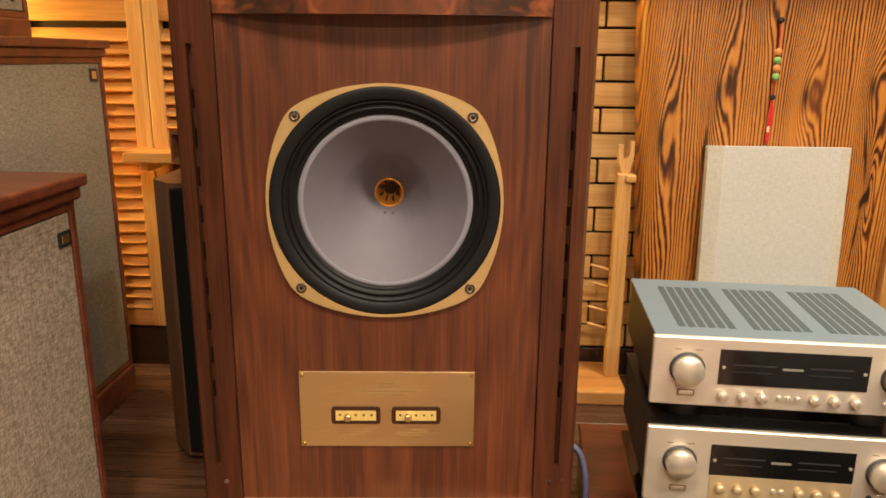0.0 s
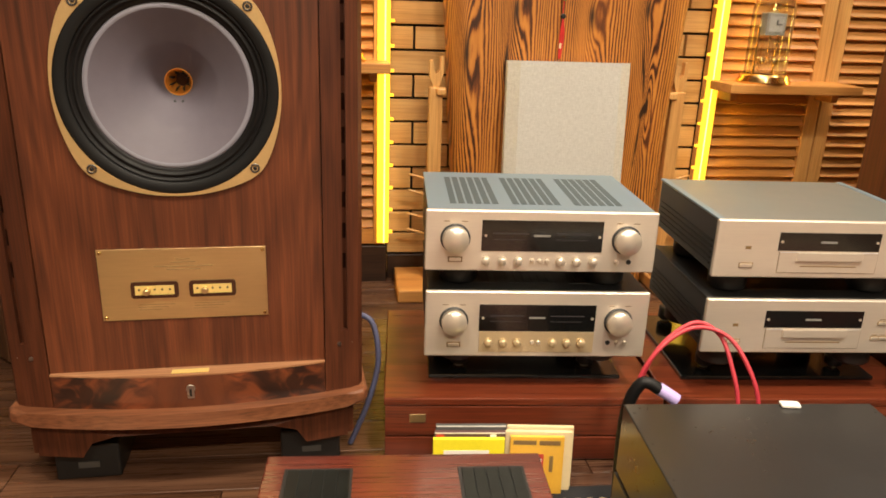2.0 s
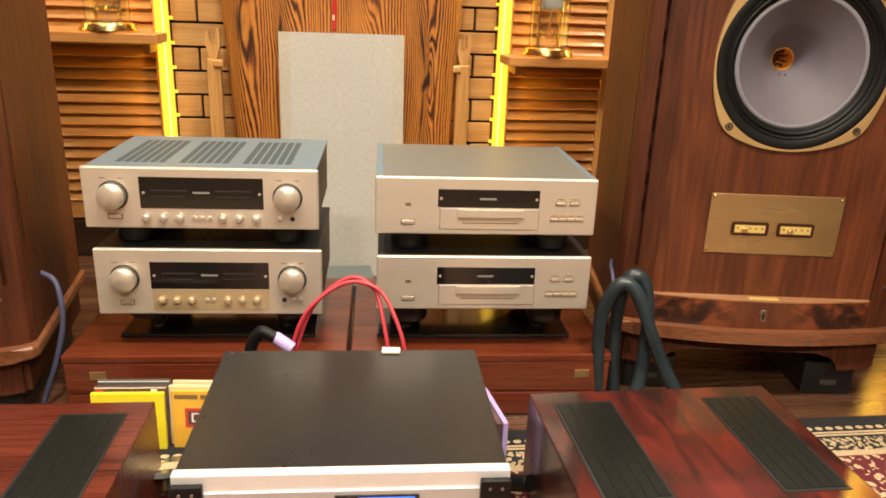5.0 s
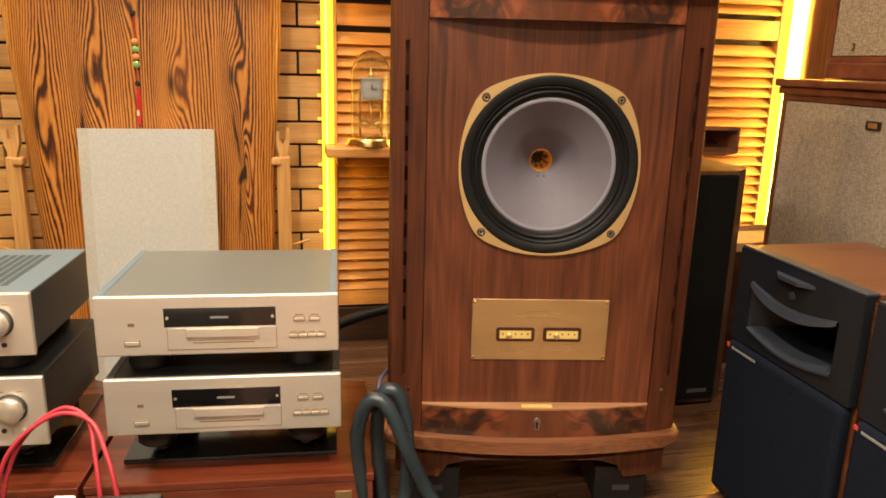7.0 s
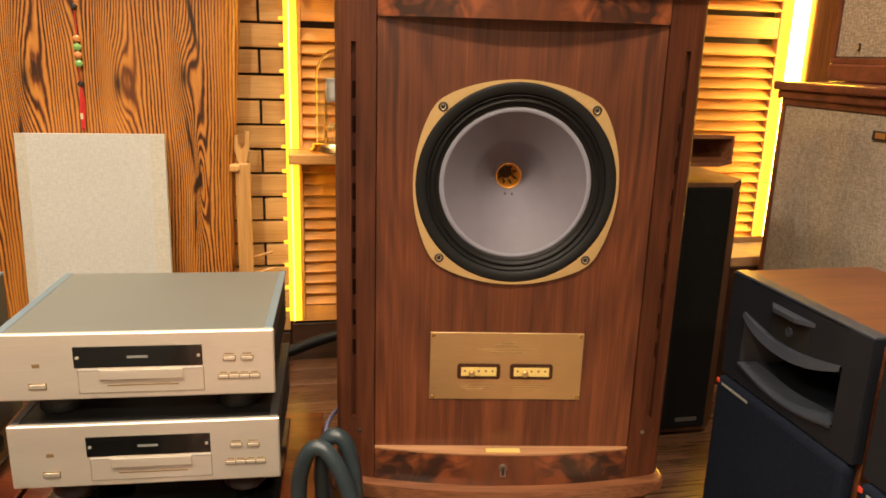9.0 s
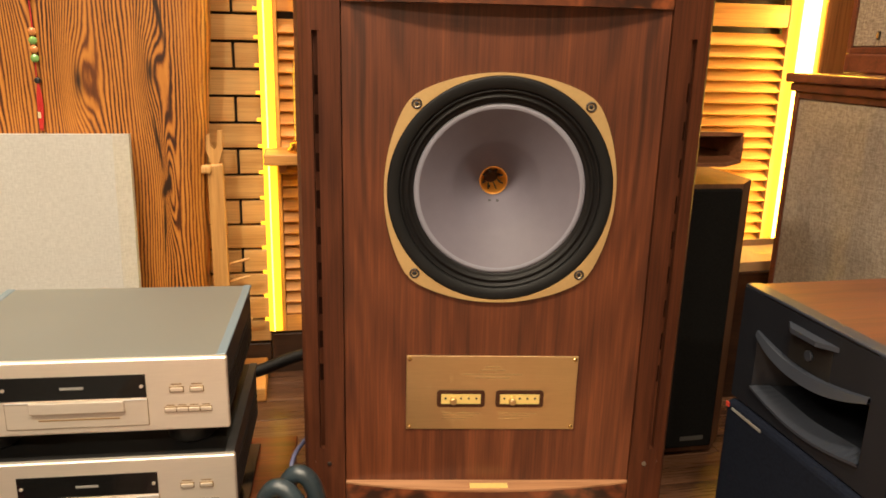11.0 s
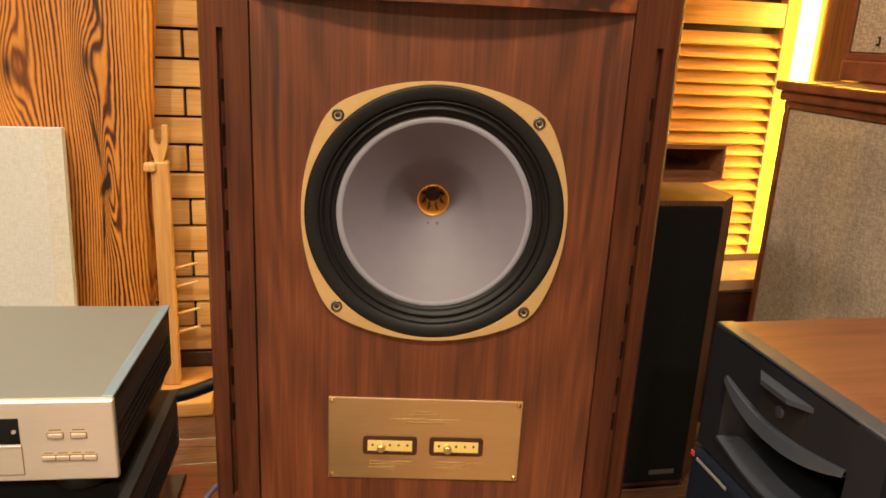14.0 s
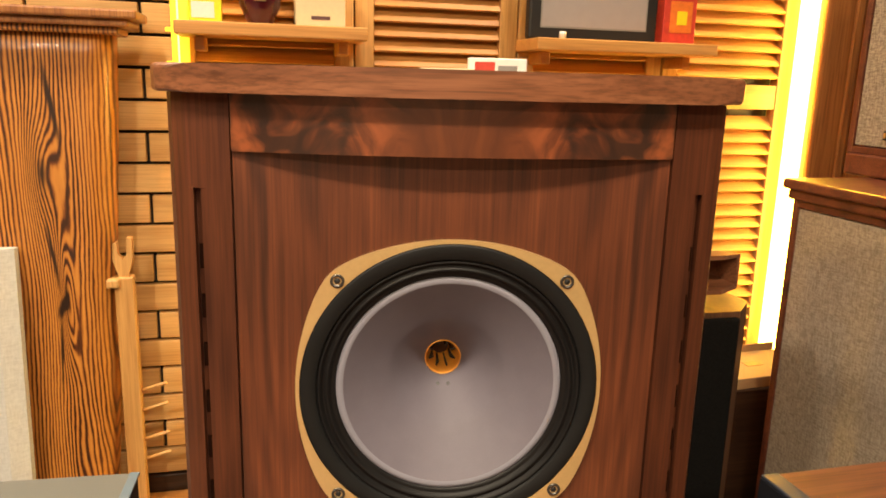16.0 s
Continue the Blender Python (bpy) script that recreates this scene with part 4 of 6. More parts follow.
    lock = part("lock", disc(0.0085, 0.004, at(0, arc_y(0) + 0.001, C - 0.560), 0.001, 20), SCREW, ob)
    part("lock_plate", a_box(-0.0065, 0.0065, arc_y(0) - 0.003, arc_y(0), C - 0.580, C - 0.553, 0.001), SCREW, lock)
    part("keyhole", a_box(-0.0022, 0.0022, arc_y(0) - 0.0045, arc_y(0) - 0.003, C - 0.575, C - 0.560), BLACK, lock)
    # cap and base mouldings
    def slab_of(hw, d, za, zb, bev):
        bm = bmesh.new()
        prism(bm, outline(hw, d, 0.455), za, zb)
        es = [e for e in bm.edges if abs(e.verts[0].co.z - e.verts[1].co.z) < 1e-6]
        bmesh.ops.bevel(bm, geom=es, offset=bev, segments=3, affect="EDGES", profile=0.5)
        return bm
    part("cap", slab_of(HW + 0.011, 0.022, z1, z1 + 0.031, 0.006), WALNUT_X, ob, "thick walnut cap")
    part("base_moulding", slab_of(HW + 0.010, 0.024, z0 - 0.030, z0, 0.009), WALNUT_X, ob, "rounded walnut base moulding")
    # plinth with a cut-out between two feet
    zb = z0 - 0.030
    bm = bmesh.new()
    ap = [(-0.300, zb), (-0.300, zb - 0.082), (-0.215, zb - 0.082), (-0.195, zb - 0.05), (-0.15, zb - 0.034), (0.15, zb - 0.034), (0.195, zb - 0.05), (0.215, zb - 0.082), (0.300, zb - 0.082), (0.300, zb)]
    prism(bm, [(x, z) for x, z in ap], -0.012, 0.012)
    bm.transform(Matrix.Translation((0, 0.0, 0)) @ pose(0, 0, 0, 90, 0, 0))
    for v in bm.verts:
        v.co.y += arc_y(min(abs(v.co.x), 0.29)) + 0.018
    part("apron", bm, WALNUT_DARK, ob)
    for s in (-1, 1):
        part("plinth_side", a_box(s * 0.300 - 0.012, s * 0.300 + 0.012, 0.012, 0.43, zb - 0.082, zb, 0.002), WALNUT_DARK, ob)
    # the driver
    drv = part("driver_frame", ring_plate(bmesh.new(), frame_outline(), 0.1795, 0.0, -0.012), FRAME_GOLD, ob, "rounded gold-painted driver frame")
    drv.location = (0, 0, C)
    gold = bmesh.new()
    ring_plate(gold, frame_outline(), 0.1845, -0.012, -0.0130)

    def turned(name, prof, mat, label=""):
        return part(name, lathe(bmesh.new(), prof, at(0, 0, 0), 96, False), mat, drv, label)
    turned("gasket", [(0.184, -0.010), (0.184, 0.0122), (0.181, 0.0132), (0.166, 0.0135), (0.163, 0.009), (0.163, -0.01)], GASKET, "flat grey rubber gasket")
    turned("surround", [(0.1635, -0.006), (0.1630, 0.010), (0.1605, 0.0115), (0.158, 0.006), (0.1555, 0.0035), (0.153, 0.0075), (0.1505, 0.0085), (0.148, 0.004), (0.1455, 0.0015), (0.143, 0.003), (0.1405, -0.002), (0.139, -0.006)], RUBBER, "ribbed black roll surround")
    turned("cone_edge", [(0.1440, -0.0055), (0.1415, -0.0020), (0.1385, 0.0005), (0.1350, 0.0010), (0.1318, -0.0005)], CONE_RIM, "pale bent cone edge")
    turned("cone", [(0.1320, -0.0006), (0.120, -0.0095), (0.105, -0.0205), (0.090, -0.0312), (0.078, -0.0395), (0.074, -0.0428), (0.070, -0.0470), (0.060, -0.0582), (0.050, -0.0697), (0.040, -0.0815), (0.031, -0.0923), (0.0245, -0.1000)], CONE, "grey paper cone")
    throat = turned("throat", [(0.0250, -0.0995), (0.0240, -0.0975), (0.0228, -0.101), (0.0205, -0.112), (0.0162, -0.128), (0.0118, -0.150)], ORANGE_BRASS, "slotted golden throat")
    # dark end disc: shade deep in the bore is put into its colour
    part("throat_end", disc(0.0122, 0.002, at(0, 0.1500, 0), 0, 24), THROAT_END, throat)
    for k in range(8):
        bm = a_box(-0.0011, 0.0011, 0.114, 0.150, -0.0200, -0.0125)
        bm.transform(Matrix.Rotation(radians(22.5 + 45 * k), 4, "Y"))
        part("throat_slot", bm, BLACK, drv)
    for dx in (-0.007, 0.007):
        part("cone_eyelet", disc(0.0026, 0.002, Matrix.Translation((dx, 0.0885, -0.0345)) @ pose(0, 0, 0, 50, 0, 0), 0, 10), BLACK, drv)
    for sx in (-1, 1):
        for sz in (-1, 1):
            sc = part("screw", lathe(bmesh.new(), [(0.0085, 0.010), (0.0085, 0.0145), (0.0055, 0.0150), (0.0050, 0.0125), (0.0, 0.0125)], at(sx * 0.1375, 0, sz * 0.1385), 24), DARK_STEEL, drv)
            part("socket", lathe(bmesh.new(), [(0.0045, 0.0126), (0.0035, 0.0138), (0, 0.0138)], at(sx * 0.1375, 0, sz * 0.1385), 6), BLACK, sc)
    # control plate
    pz = C - 0.357
    plate = part("control_plate", a_box(-0.149, 0.149, -0.003, 0.0, pz - 0.0695, pz + 0.0695, 0.0008), BRASS, ob, "brushed brass control plate")
    plate.location = (0, BAF, 0)
    for sx in (-1, 1):
        for sz in (-1, 1):
            part("plate_screw", lathe(bmesh.new(), [(0.0034, 0), (0.0034, 0.0048), (0.002, 0.006), (0, 0.006)], at(sx * 0.143, 0, pz + sz * 0.0635), 14), BRASS_BRIGHT, plate)
        cx = sx * 0.0515 - 0.002
        bm = bmesh.new()
        rim = [(0.042, 0.0105), (0.0405, 0.0145), (0.037, 0.016)]
        outl = [(x, z) for x, z in rim] + [(-x, z) for x, z in reversed(rim)] + [(-x, -z) for x, z in rim] + [(x, -z) for x, z in reversed(rim)]
        prism(bm, outl, 0.0, 0.0055)
        bm.transform(at(cx, 0, pz - 0.010))
        well = part("selector_rim", bm, THROAT_END, plate, "dark rounded selector rim")
        part("selector_strip", a_box(cx - 0.0345, cx + 0.0345, -0.0065, -0.0055, pz - 0.0190, pz - 0.001), LIT_BRASS, well)
        for k in range(5):
            part("selector_hole", disc(0.0019, 0.0008, at(cx - 0.027 + k * 0.0135, -0.0062, pz - 0.0085), 0, 10), BLACK, well)
        part("selector_peg", disc(0.0062, 0.011, at(cx - 0.0135, -0.005, pz - 0.0115), 0.0015, 18), BRASS, well)
    for z, w_ in ((pz + 0.048, 0.012), (pz + 0.042, 0.022), (pz + 0.034, 0.052), (pz + 0.028, 0.030)):
        part("engraved_mark", a_box(-w_, w_, -0.0034, -0.003, z, z + 0.0022), ETCH, plate)
    for k in range(2):
        for j in range(3):
            part("engraved_line", a_box(-0.085 + k * 0.10, -0.02 + k * 0.10 - j * 0.012, -0.0033, -0.003, pz - 0.040 - j * 0.005, pz - 0.0388 - j * 0.005), ETCH, plate)
    part("frame_lip", gold, FRAME_GOLD, drv)
    return ob


spk_R = pose(1.785, 1.167, 0, 0, 0, -9.2)
spk_L = pose(-0.148, 1.162, 0, 0, 0, 3.5)
loudspeaker(spk_L, -0.010)
loudspeaker(spk_R, 0.0)


def foot_block(m, h):
    ob = thing("isolation_block", "matt black block under a loudspeaker", "block", m, "black blocks under the loudspeakers")
    part("block", a_box(-0.062, 0.062, 0, 0.40, 0, h, 0.004), BLACK, ob)
    part("label", a_box(-0.018, 0.022, -0.0015, 0.0, 0.026, 0.040), DIM_INK, ob)
    return ob


for sm, h in ((spk_L, 0.078), (spk_R, 0.088)):
    for s in (-1, 1):
        foot_block(sm @ pose(s * 0.222, 0.03, 0), h - 0.0005)


# ---- low cabinets with the stacked units ----
def low_cabinet(m, w, label, tag_x):
    ob = thing("low_cabinet", label, "cabinet", m, "low cabinets")
    d, h = 0.47, 0.155
    part("body", a_box(0.004, w - 0.004, 0.012, d, 0.0, h - 0.018), CABINET, ob)
    part("top", a_box(0, w, 0, d, h - 0.018, h, 0.003), CABINET, ob)
    for z0, z1 in ((0.064, h - 0.020), (0.004, 0.060)):
        part("drawer_front", a_box(0.003, w - 0.003, 0.001, 0.012, z0, z1, 0.002), CABINET, ob)
    part("name_plate", a_box(tag_x - 0.017, tag_x + 0.017, -0.0015, 0.001, h - 0.057, h - 0.038, 0.0006), BRASS, ob)
    return ob


YAW = -3.8
CAB_L = pose(0.226, 1.193, 0, 0, 0, YAW)
low_cabinet(CAB_L, 0.600, "low red-brown lacquered cabinet under two amplifiers", 0.072)
low_cabinet(CAB_L @ pose(0.609, 0, 0), 0.585, "low red-brown lacquered cabinet under two disc players", 0.520)


def platform(m, w):
    ob = thing("equipment_platform", "glossy black platform on a low cabinet", "platform", m, "black platforms")
    part("plate", a_box(-w / 2, w / 2, 0, 0.34, 0, 0.010, 0.002), GLOSS_BLACK, ob)
    for x in (-w / 2 + 0.07, w / 2 - 0.07):
        for y in (0.05, 0.31):
            cone_ = part("spike", lathe(bmesh.new(), [(0.013, 0.015), (0.020, 0.020), (0.020, 0.048), (0.017, 0.052)], pose(x, y, 0), 18), BLACK, ob)
            part("spike_tip", lathe(bmesh.new(), [(0.010, 0.0101), (0.0125, 0.0148)], pose(x, y, 0), 18), SCREW, cone_, "steel spike tip")
    return ob


def unit_feet(ob, w, y0, y1, h, r=0.040):
    for x in (-w / 2 + 0.075, w / 2 - 0.075):
        for y in (y0, y1):
            part("foot", lathe(bmesh.new(), [(r * 0.85, -h), (r, -h + 0.006), (r, 0.0)], pose(x, y, 0), 28), BLACK, ob)


def chassis(ob, w, h, depth, side_mat, top_mat):
    part("case", a_box(-w / 2 + 0.006, w / 2 - 0.006, 0.010, depth, 0.004, h - 0.006, 0.003), side_mat, ob, "dark painted case")
    part("top_cover", a_box(-w / 2 + 0.004, w / 2 - 0.004, 0.011, depth, h - 0.006, h - 0.001, 0.002), top_mat, ob, "grey top cover")


def knob(ob, x, z, r, depth=0.022):
    part("bezel", lathe(bmesh.new(), [(r * 1.14, 0), (r * 1.14, 0.002), (r * 1.02, 0.003), (0, 0.003)], at(x, 0, z), 32), CHARCOAL, ob)
    return part("knob", lathe(bmesh.new(), [(r, 0.002), (r, depth - 0.003), (r * 0.93, depth), (0, depth)], at(x, 0, z), 36), KNOB, ob)


def amplifier(m, h, two_tone, label):
    w, depth = 0.466, 0.345
    ob = thing("amplifier", label, "amplifier", m, "stacked amplifiers")
    part("faceplate", a_box(-w / 2, w / 2, 0, 0.012, 0, h, 0.0035, 3), CHAMPAGNE, ob, "champagne aluminium faceplate")
    # lower unit: shadow of the unit above is put into a black top
    chassis(ob, w, h, depth, CHARCOAL, BLACK if two_tone else TOP_GREY)
    X = lambda f: (f - 0.5) * w
    for g in range(3):
        for k in range(6):
            x0 = -0.182 + g * 0.128 + k * 0.0172
            # the lower unit's slots are darkened for the same shade
            part("vent_slot", a_box(x0, x0 + 0.0125, 0.055, depth - 0.055, h - 0.001, h - 0.0004), CHARCOAL if two_tone else SLOT_GREY, ob)
    if two_tone:
        d0, d1 = 0.40 * h, 0.81 * h
        part("control_strip", a_box(X(0.244), X(0.762), -0.0015, 0.0, 0.075 * h, 0.395 * h, 0.0005), GOLD_PANEL, ob, "pale gold control strip")
        row, kz = 0.235 * h, 0.56 * h
    else:
        d0, d1 = 0.34 * h, 0.85 * h
        row, kz = 0.185 * h, 0.545 * h
    disp = part("display", a_box(X(0.24), X(0.762), -0.0012, 0.0, d0, d1, 0.0004), GLOSS_BLACK, ob, "black glass meter window")
    zc = (d0 + d1) / 2
    for f in (0.29, 0.56):
        part("meter_scale", a_box(X(f), X(f + 0.15), -0.0016, -0.0012, zc + 0.004, zc + 0.006), DIM_LCD, disp)
        part("meter_line", a_box(X(f), X(f + 0.14), -0.0016, -0.0012, zc - 0.008, zc - 0.007), DIM_LCD, disp)
    part("logo", a_box(X(0.463), X(0.535), -0.0016, -0.0012, zc - 0.001, zc + 0.003), PALE_INK, disp)
    for f in (0.257, 0.747):
        part("display_screw", disc(0.0028, 0.002, at(X(f), -0.001, zc), 0, 12), KNOB, disp)
    knob(ob, X(0.128), kz, 0.0262)
    knob(ob, X(0.866), kz, 0.0262)
    for f in ((0.262, 0.332, 0.402, 0.585, 0.655, 0.728) if not two_tone else (0.285, 0.35, 0.415, 0.575, 0.64, 0.705)):
        part("small_knob", lathe(bmesh.new(), [(0.0088, 0), (0.0082, 0.010), (0.0068, 0.012), (0, 0.012)], at(X(f), 0, row), 22), GOLD_PANEL if two_tone else KNOB, ob)
    for f in ((0.464, 0.496, 0.528) if not two_tone else (0.483, 0.512)):
        part("push_button", disc(0.0044, 0.005, at(X(f), 0, row), 0.001, 16), KNOB, ob)
    part("power_button", a_box(X(0.13) - 0.012, X(0.13) + 0.012, -0.003, 0, 0.165 * h, 0.165 * h + 0.0075, 0.001), KNOB, ob)
    # brown plate painted as the button's shadow on the faceplate
    part("power_surround", a_box(X(0.13) - 0.0145, X(0.13) + 0.0145, -0.0008, 0, 0.165 * h - 0.002, 0.165 * h + 0.0095), BROWN_INK_SHADE, ob)
    part("phone_jack", disc(0.0050, 0.002, at(X(0.885 if not two_tone else 0.828), 0, row), 0, 14), BLACK, ob)
    for f in ((0.83,) if not two_tone else (0.87, 0.905)):
        part("push_button", disc(0.0044, 0.006, at(X(f), 0, row), 0.001, 16), KNOB, ob)
    for fx in (0.09, 0.165, 0.83, 0.905):
        part("legend", a_box(X(fx) - 0.006, X(fx) + 0.006, -0.0004, 0, kz + 0.034, kz + 0.0355), BROWN_INK_SHADE, ob)
    unit_feet(ob, w, 0.085, depth - 0.06, 0.0468 if not two_tone else 0.0353)
    return ob


def disc_player(m, h, label, lift=0.0508, low=False):
    w, depth = 0.462, 0.36
    ob = thing("disc_player", label, "disc player", m, "stacked disc players")
    part("faceplate", a_box(-w / 2, w / 2, 0, 0.012, 0, h, 0.0035, 3), CHAMPAGNE, ob, "champagne aluminium faceplate")
    # low: black top colour stands for the shadow under the upper player
    chassis(ob, w, h, depth, CHARCOAL, BLACK if low else PLAYER_TOP)
    for s in (-1, 1):
        # edge strips of the low player are darkened for that shadow too
        part("edge_trim", a_box(s * (w / 2 - 0.010) - 0.0075, s * (w / 2 - 0.010) + 0.0075, 0.012, depth, h - 0.004, h + 0.0006, 0.0015), CHARCOAL if low else TOP_GREY, ob, "painted edge strip")
        for k in range(5):
            part("side_rib", a_box(s * (w / 2 - 0.0055) - 0.002, s * (w / 2 - 0.0055) + 0.002, 0.03, depth - 0.02, 0.018 + k * 0.012, 0.022 + k * 0.012), BLACK, ob)
    X = lambda f: (f - 0.5) * w
    disp = part("display", a_box(X(0.278), X(0.736), -0.0012, 0.0, 0.48 * h, 0.80 * h, 0.0004), GLOSS_BLACK, ob, "black glass display window")
    part("logo", a_box(X(0.466), X(0.54), -0.0016, -0.0012, 0.62 * h, 0.655 * h), PALE_INK, disp)
    for f in (0.292, 0.722):
        part("display_screw", disc(0.0028, 0.002, at(X(f), -0.001, 0.64 * h), 0, 12), KNOB, disp)
    # shade round the tray panel, painted as a brown outline
    part("tray_shadow_gap", a_box(X(0.290) - 0.001, X(0.736) + 0.001, -0.0006, 0.0, 0.10 * h - 0.001, 0.465 * h), BROWN_INK_SHADE, ob)
    part("tray_panel", a_box(X(0.290), X(0.736), -0.0018, 0.0, 0.10 * h, 0.465 * h, 0.0006), CHAMPAGNE, ob)
    # highlight on the panel's top bevel, put in as a silver strip
    part("tray_edge", a_box(X(0.290), X(0.736), -0.0030, -0.0018, 0.452 * h, 0.465 * h, 0.0004), SILVER, ob)
    part("disc_tray", a_box(X(0.366), X(0.664), -0.007, 0.0, 0.31 * h, 0.465 * h, 0.0015), CHAMPAGNE, ob, "pale gold disc tray")
    part("legend_line", a_box(X(0.39), X(0.645), -0.0024, -0.0018, 0.205 * h, 0.222 * h), BROWN_INK_SHADE, ob)
    part("disc_mark", a_box(X(0.146) - 0.006, X(0.146) + 0.006, -0.0004, 0, 0.50 * h, 0.555 * h), BROWN_INK_SHADE, ob)
    part("power_button", a_box(X(0.146) - 0.013, X(0.146) + 0.013, -0.003, 0, 0.185 * h, 0.185 * h + 0.008, 0.001), KNOB, ob)
    # shadow round the power button, put in as a brown plate
    part("power_surround", a_box(X(0.146) - 0.0145, X(0.146) + 0.0145, -0.0008, 0, 0.185 * h - 0.0018, 0.185 * h + 0.0098), BROWN_INK_SHADE, ob)
    for f in (0.833, 0.898):
        # each button's shadow is a slightly larger brown plate behind it
        part("button_surround", a_box(X(f) - 0.0108, X(f) + 0.0108, -0.0008, 0, 0.55 * h - 0.0016, 0.55 * h + 0.0080), BROWN_INK_SHADE, ob)
        part("button", a_box(X(f) - 0.0095, X(f) + 0.0095, -0.003, 0, 0.55 * h, 0.55 * h + 0.0065, 0.001), KNOB, ob)
        part("legend", a_box(X(f) - 0.008, X(f) + 0.008, -0.0004, 0, 0.64 * h, 0.654 * h), BROWN_INK_SHADE, ob)
    for k in range(4):
        f = 0.809 + k * 0.0385
        # brown plate again for the small button's shadow
        part("button_surround", a_box(X(f) - 0.0090, X(f) + 0.0090, -0.0008, 0, 0.27 * h - 0.0016, 0.27 * h + 0.0080), BROWN_INK_SHADE, ob)
        part("button", a_box(X(f) - 0.0082, X(f) + 0.0082, -0.003, 0, 0.27 * h, 0.27 * h + 0.0065, 0.001), KNOB, ob)
        part("legend", a_box(X(f) - 0.006, X(f) + 0.006, -0.0004, 0, 0.35 * h, 0.362 * h), BROWN_INK_SHADE, ob)
    unit_feet(ob, w, 0.085, depth - 0.06, lift)
    return ob


AMP, CDP = pose(0.538, 1.187, 0, 0, 0, YAW), pose(1.115, 1.133, 0, 0, 0, YAW)
amplifier(AMP @ pose(0, 0, 0.436), 0.126, False, "champagne integrated amplifier stacked on another amplifier")
amplifier(AMP @ pose(0.004, 0.006, 0.243), 0.146, True, "champagne integrated amplifier on a glossy black platform")
disc_player(CDP @ pose(0, 0, 0.435), 0.121, "champagne disc player stacked on another disc player")
disc_player(CDP @ pose(0.004, 0.006, 0.263), 0.121, "champagne disc player on a glossy black platform", 0.0553, True)
platform(AMP @ pose(0.0, 0.072, 0.1555), 0.43)
platform(CDP @ pose(0.0, 0.085, 0.1555), 0.45)


# ---- units on the floor in front ----
VENT_BAR = plain("black_anodised_bar", (0.007, 0.009, 0.008), 0.34, 0.0, 0.35, 45, 0, 0.04, (1, 1, 1), 0.35)


def wood_amp(m, mat, label, w=0.466, d=0.40, h=0.205):
    ob = thing("power_amplifier", label, "amplifier", m, "wood-cased power amplifiers")
    part("case", a_box(-w / 2, w / 2, -d, 0, 0.012, h, 0.003), mat, ob)
    for x0 in (-w / 2 + 0.034, w / 2 - 0.034 - 0.112):
        v = part("vent", a_box(x0, x0 + 0.112, -0.322, -0.040, h - 0.002, h + 0.0012, 0.0004), BLACK, ob, "black ribbed vent")
        for k in range(5):
            xx = x0 + 0.006 + k * 0.0205
            part("vent_bar", a_box(xx, xx + 0.0196, -0.316, -0.046, h + 0.0012, h + 0.0026, 0.0006, 1), VENT_BAR, v)
    for x in (-w / 2 + 0.05, w / 2 - 0.05):
        for y in (-0.05, -d + 0.05):
            part("foot", lathe(bmesh.new(), [(0.018, 0), (0.02, 0.012)], pose(x, y, 0), 16), RUBBER, ob)
    return ob


RUG_Z = 0.008
wood_amp(pose(0.250, 0.914, RUG_Z, 0, 0, -2.8), ROSEWOOD, "rosewood-cased power amplifier with two black vents on the rug", 0.466, 0.42, 0.197)
wood_amp(pose(1.390, 0.866, RUG_Z, 0, 0, -0.8), BURL_RED, "red burr-veneered power amplifier with two black vents on the rug", 0.466, 0.42, 0.200)

blk = thing("black_amplifier", "black steel amplifier with silver front and blue display", "amplifier", pose(0.828, 0.856, 0.188, 0, 0, -3.4))
part("case", a_box(-0.216, 0.216, -0.338, 0, 0, 0.128, 0.002), BLACK_METAL, blk)
part("silver_fascia", a_box(-0.218, 0.218, -0.354, -0.338, 0.0, 0.130, 0.002), SILVER, blk, "silver front panel")
part("front_recess", a_box(-0.178, 0.178, -0.357, -0.354, 0.008, 0.104), SILVER_DIM, blk)
part("front_rail", a_box(-0.178, 0.178, -0.3595, -0.357, 0.052, 0.060, 0.001), SILVER, blk)
scr = part("display", a_box(-0.012, 0.098, -0.359, -0.357, 0.078, 0.098), GLOSS_BLACK, blk, "dark display window")
part("lit_screen", a_box(0.018, 0.092, -0.3596, -0.359, 0.081, 0.095), BLUE_LCD, scr, "lit blue screen")
for s in (-1, 1):
    hd = part("corner_bracket", a_box(s * 0.198 - 0.020, s * 0.198 + 0.020, -0.364, -0.354, 0.002, 0.119, 0.002), RUBBER, blk, "black corner bracket")
    for dx in (-0.008, 0.008):
        part("bracket_screw", disc(0.0022, 0.002, at(s * 0.198 + dx, -0.364, 0.108), 0, 10), SCREW, hd)
    for y in (-0.03, -0.12, -0.21, -0.30):
        part("case_screw", disc(0.0025, 0.001, pose(s * 0.206, y, 0.1275), 0, 10), BLACK, blk)
low = thing("black_amplifier", "black steel unit under another on the rug", "amplifier", pose(0.832, 0.870, RUG_Z, 0, 0, -3.4))
part("case", a_box(-0.216, 0.216, -0.338, 0, 0.014, 0.165, 0.002), BLACK_METAL, low)
for x in (-0.17, 0.17):
    for y in (-0.05, -0.30):
        part("foot", lathe(bmesh.new(), [(0.018, 0), (0.02, 0.014)], pose(x, y, 0), 16), RUBBER, low)
        part("spacer", lathe(bmesh.new(), [(0.02, 0.165), (0.02, 0.1795)], pose(x, y, 0), 16), RUBBER, low)
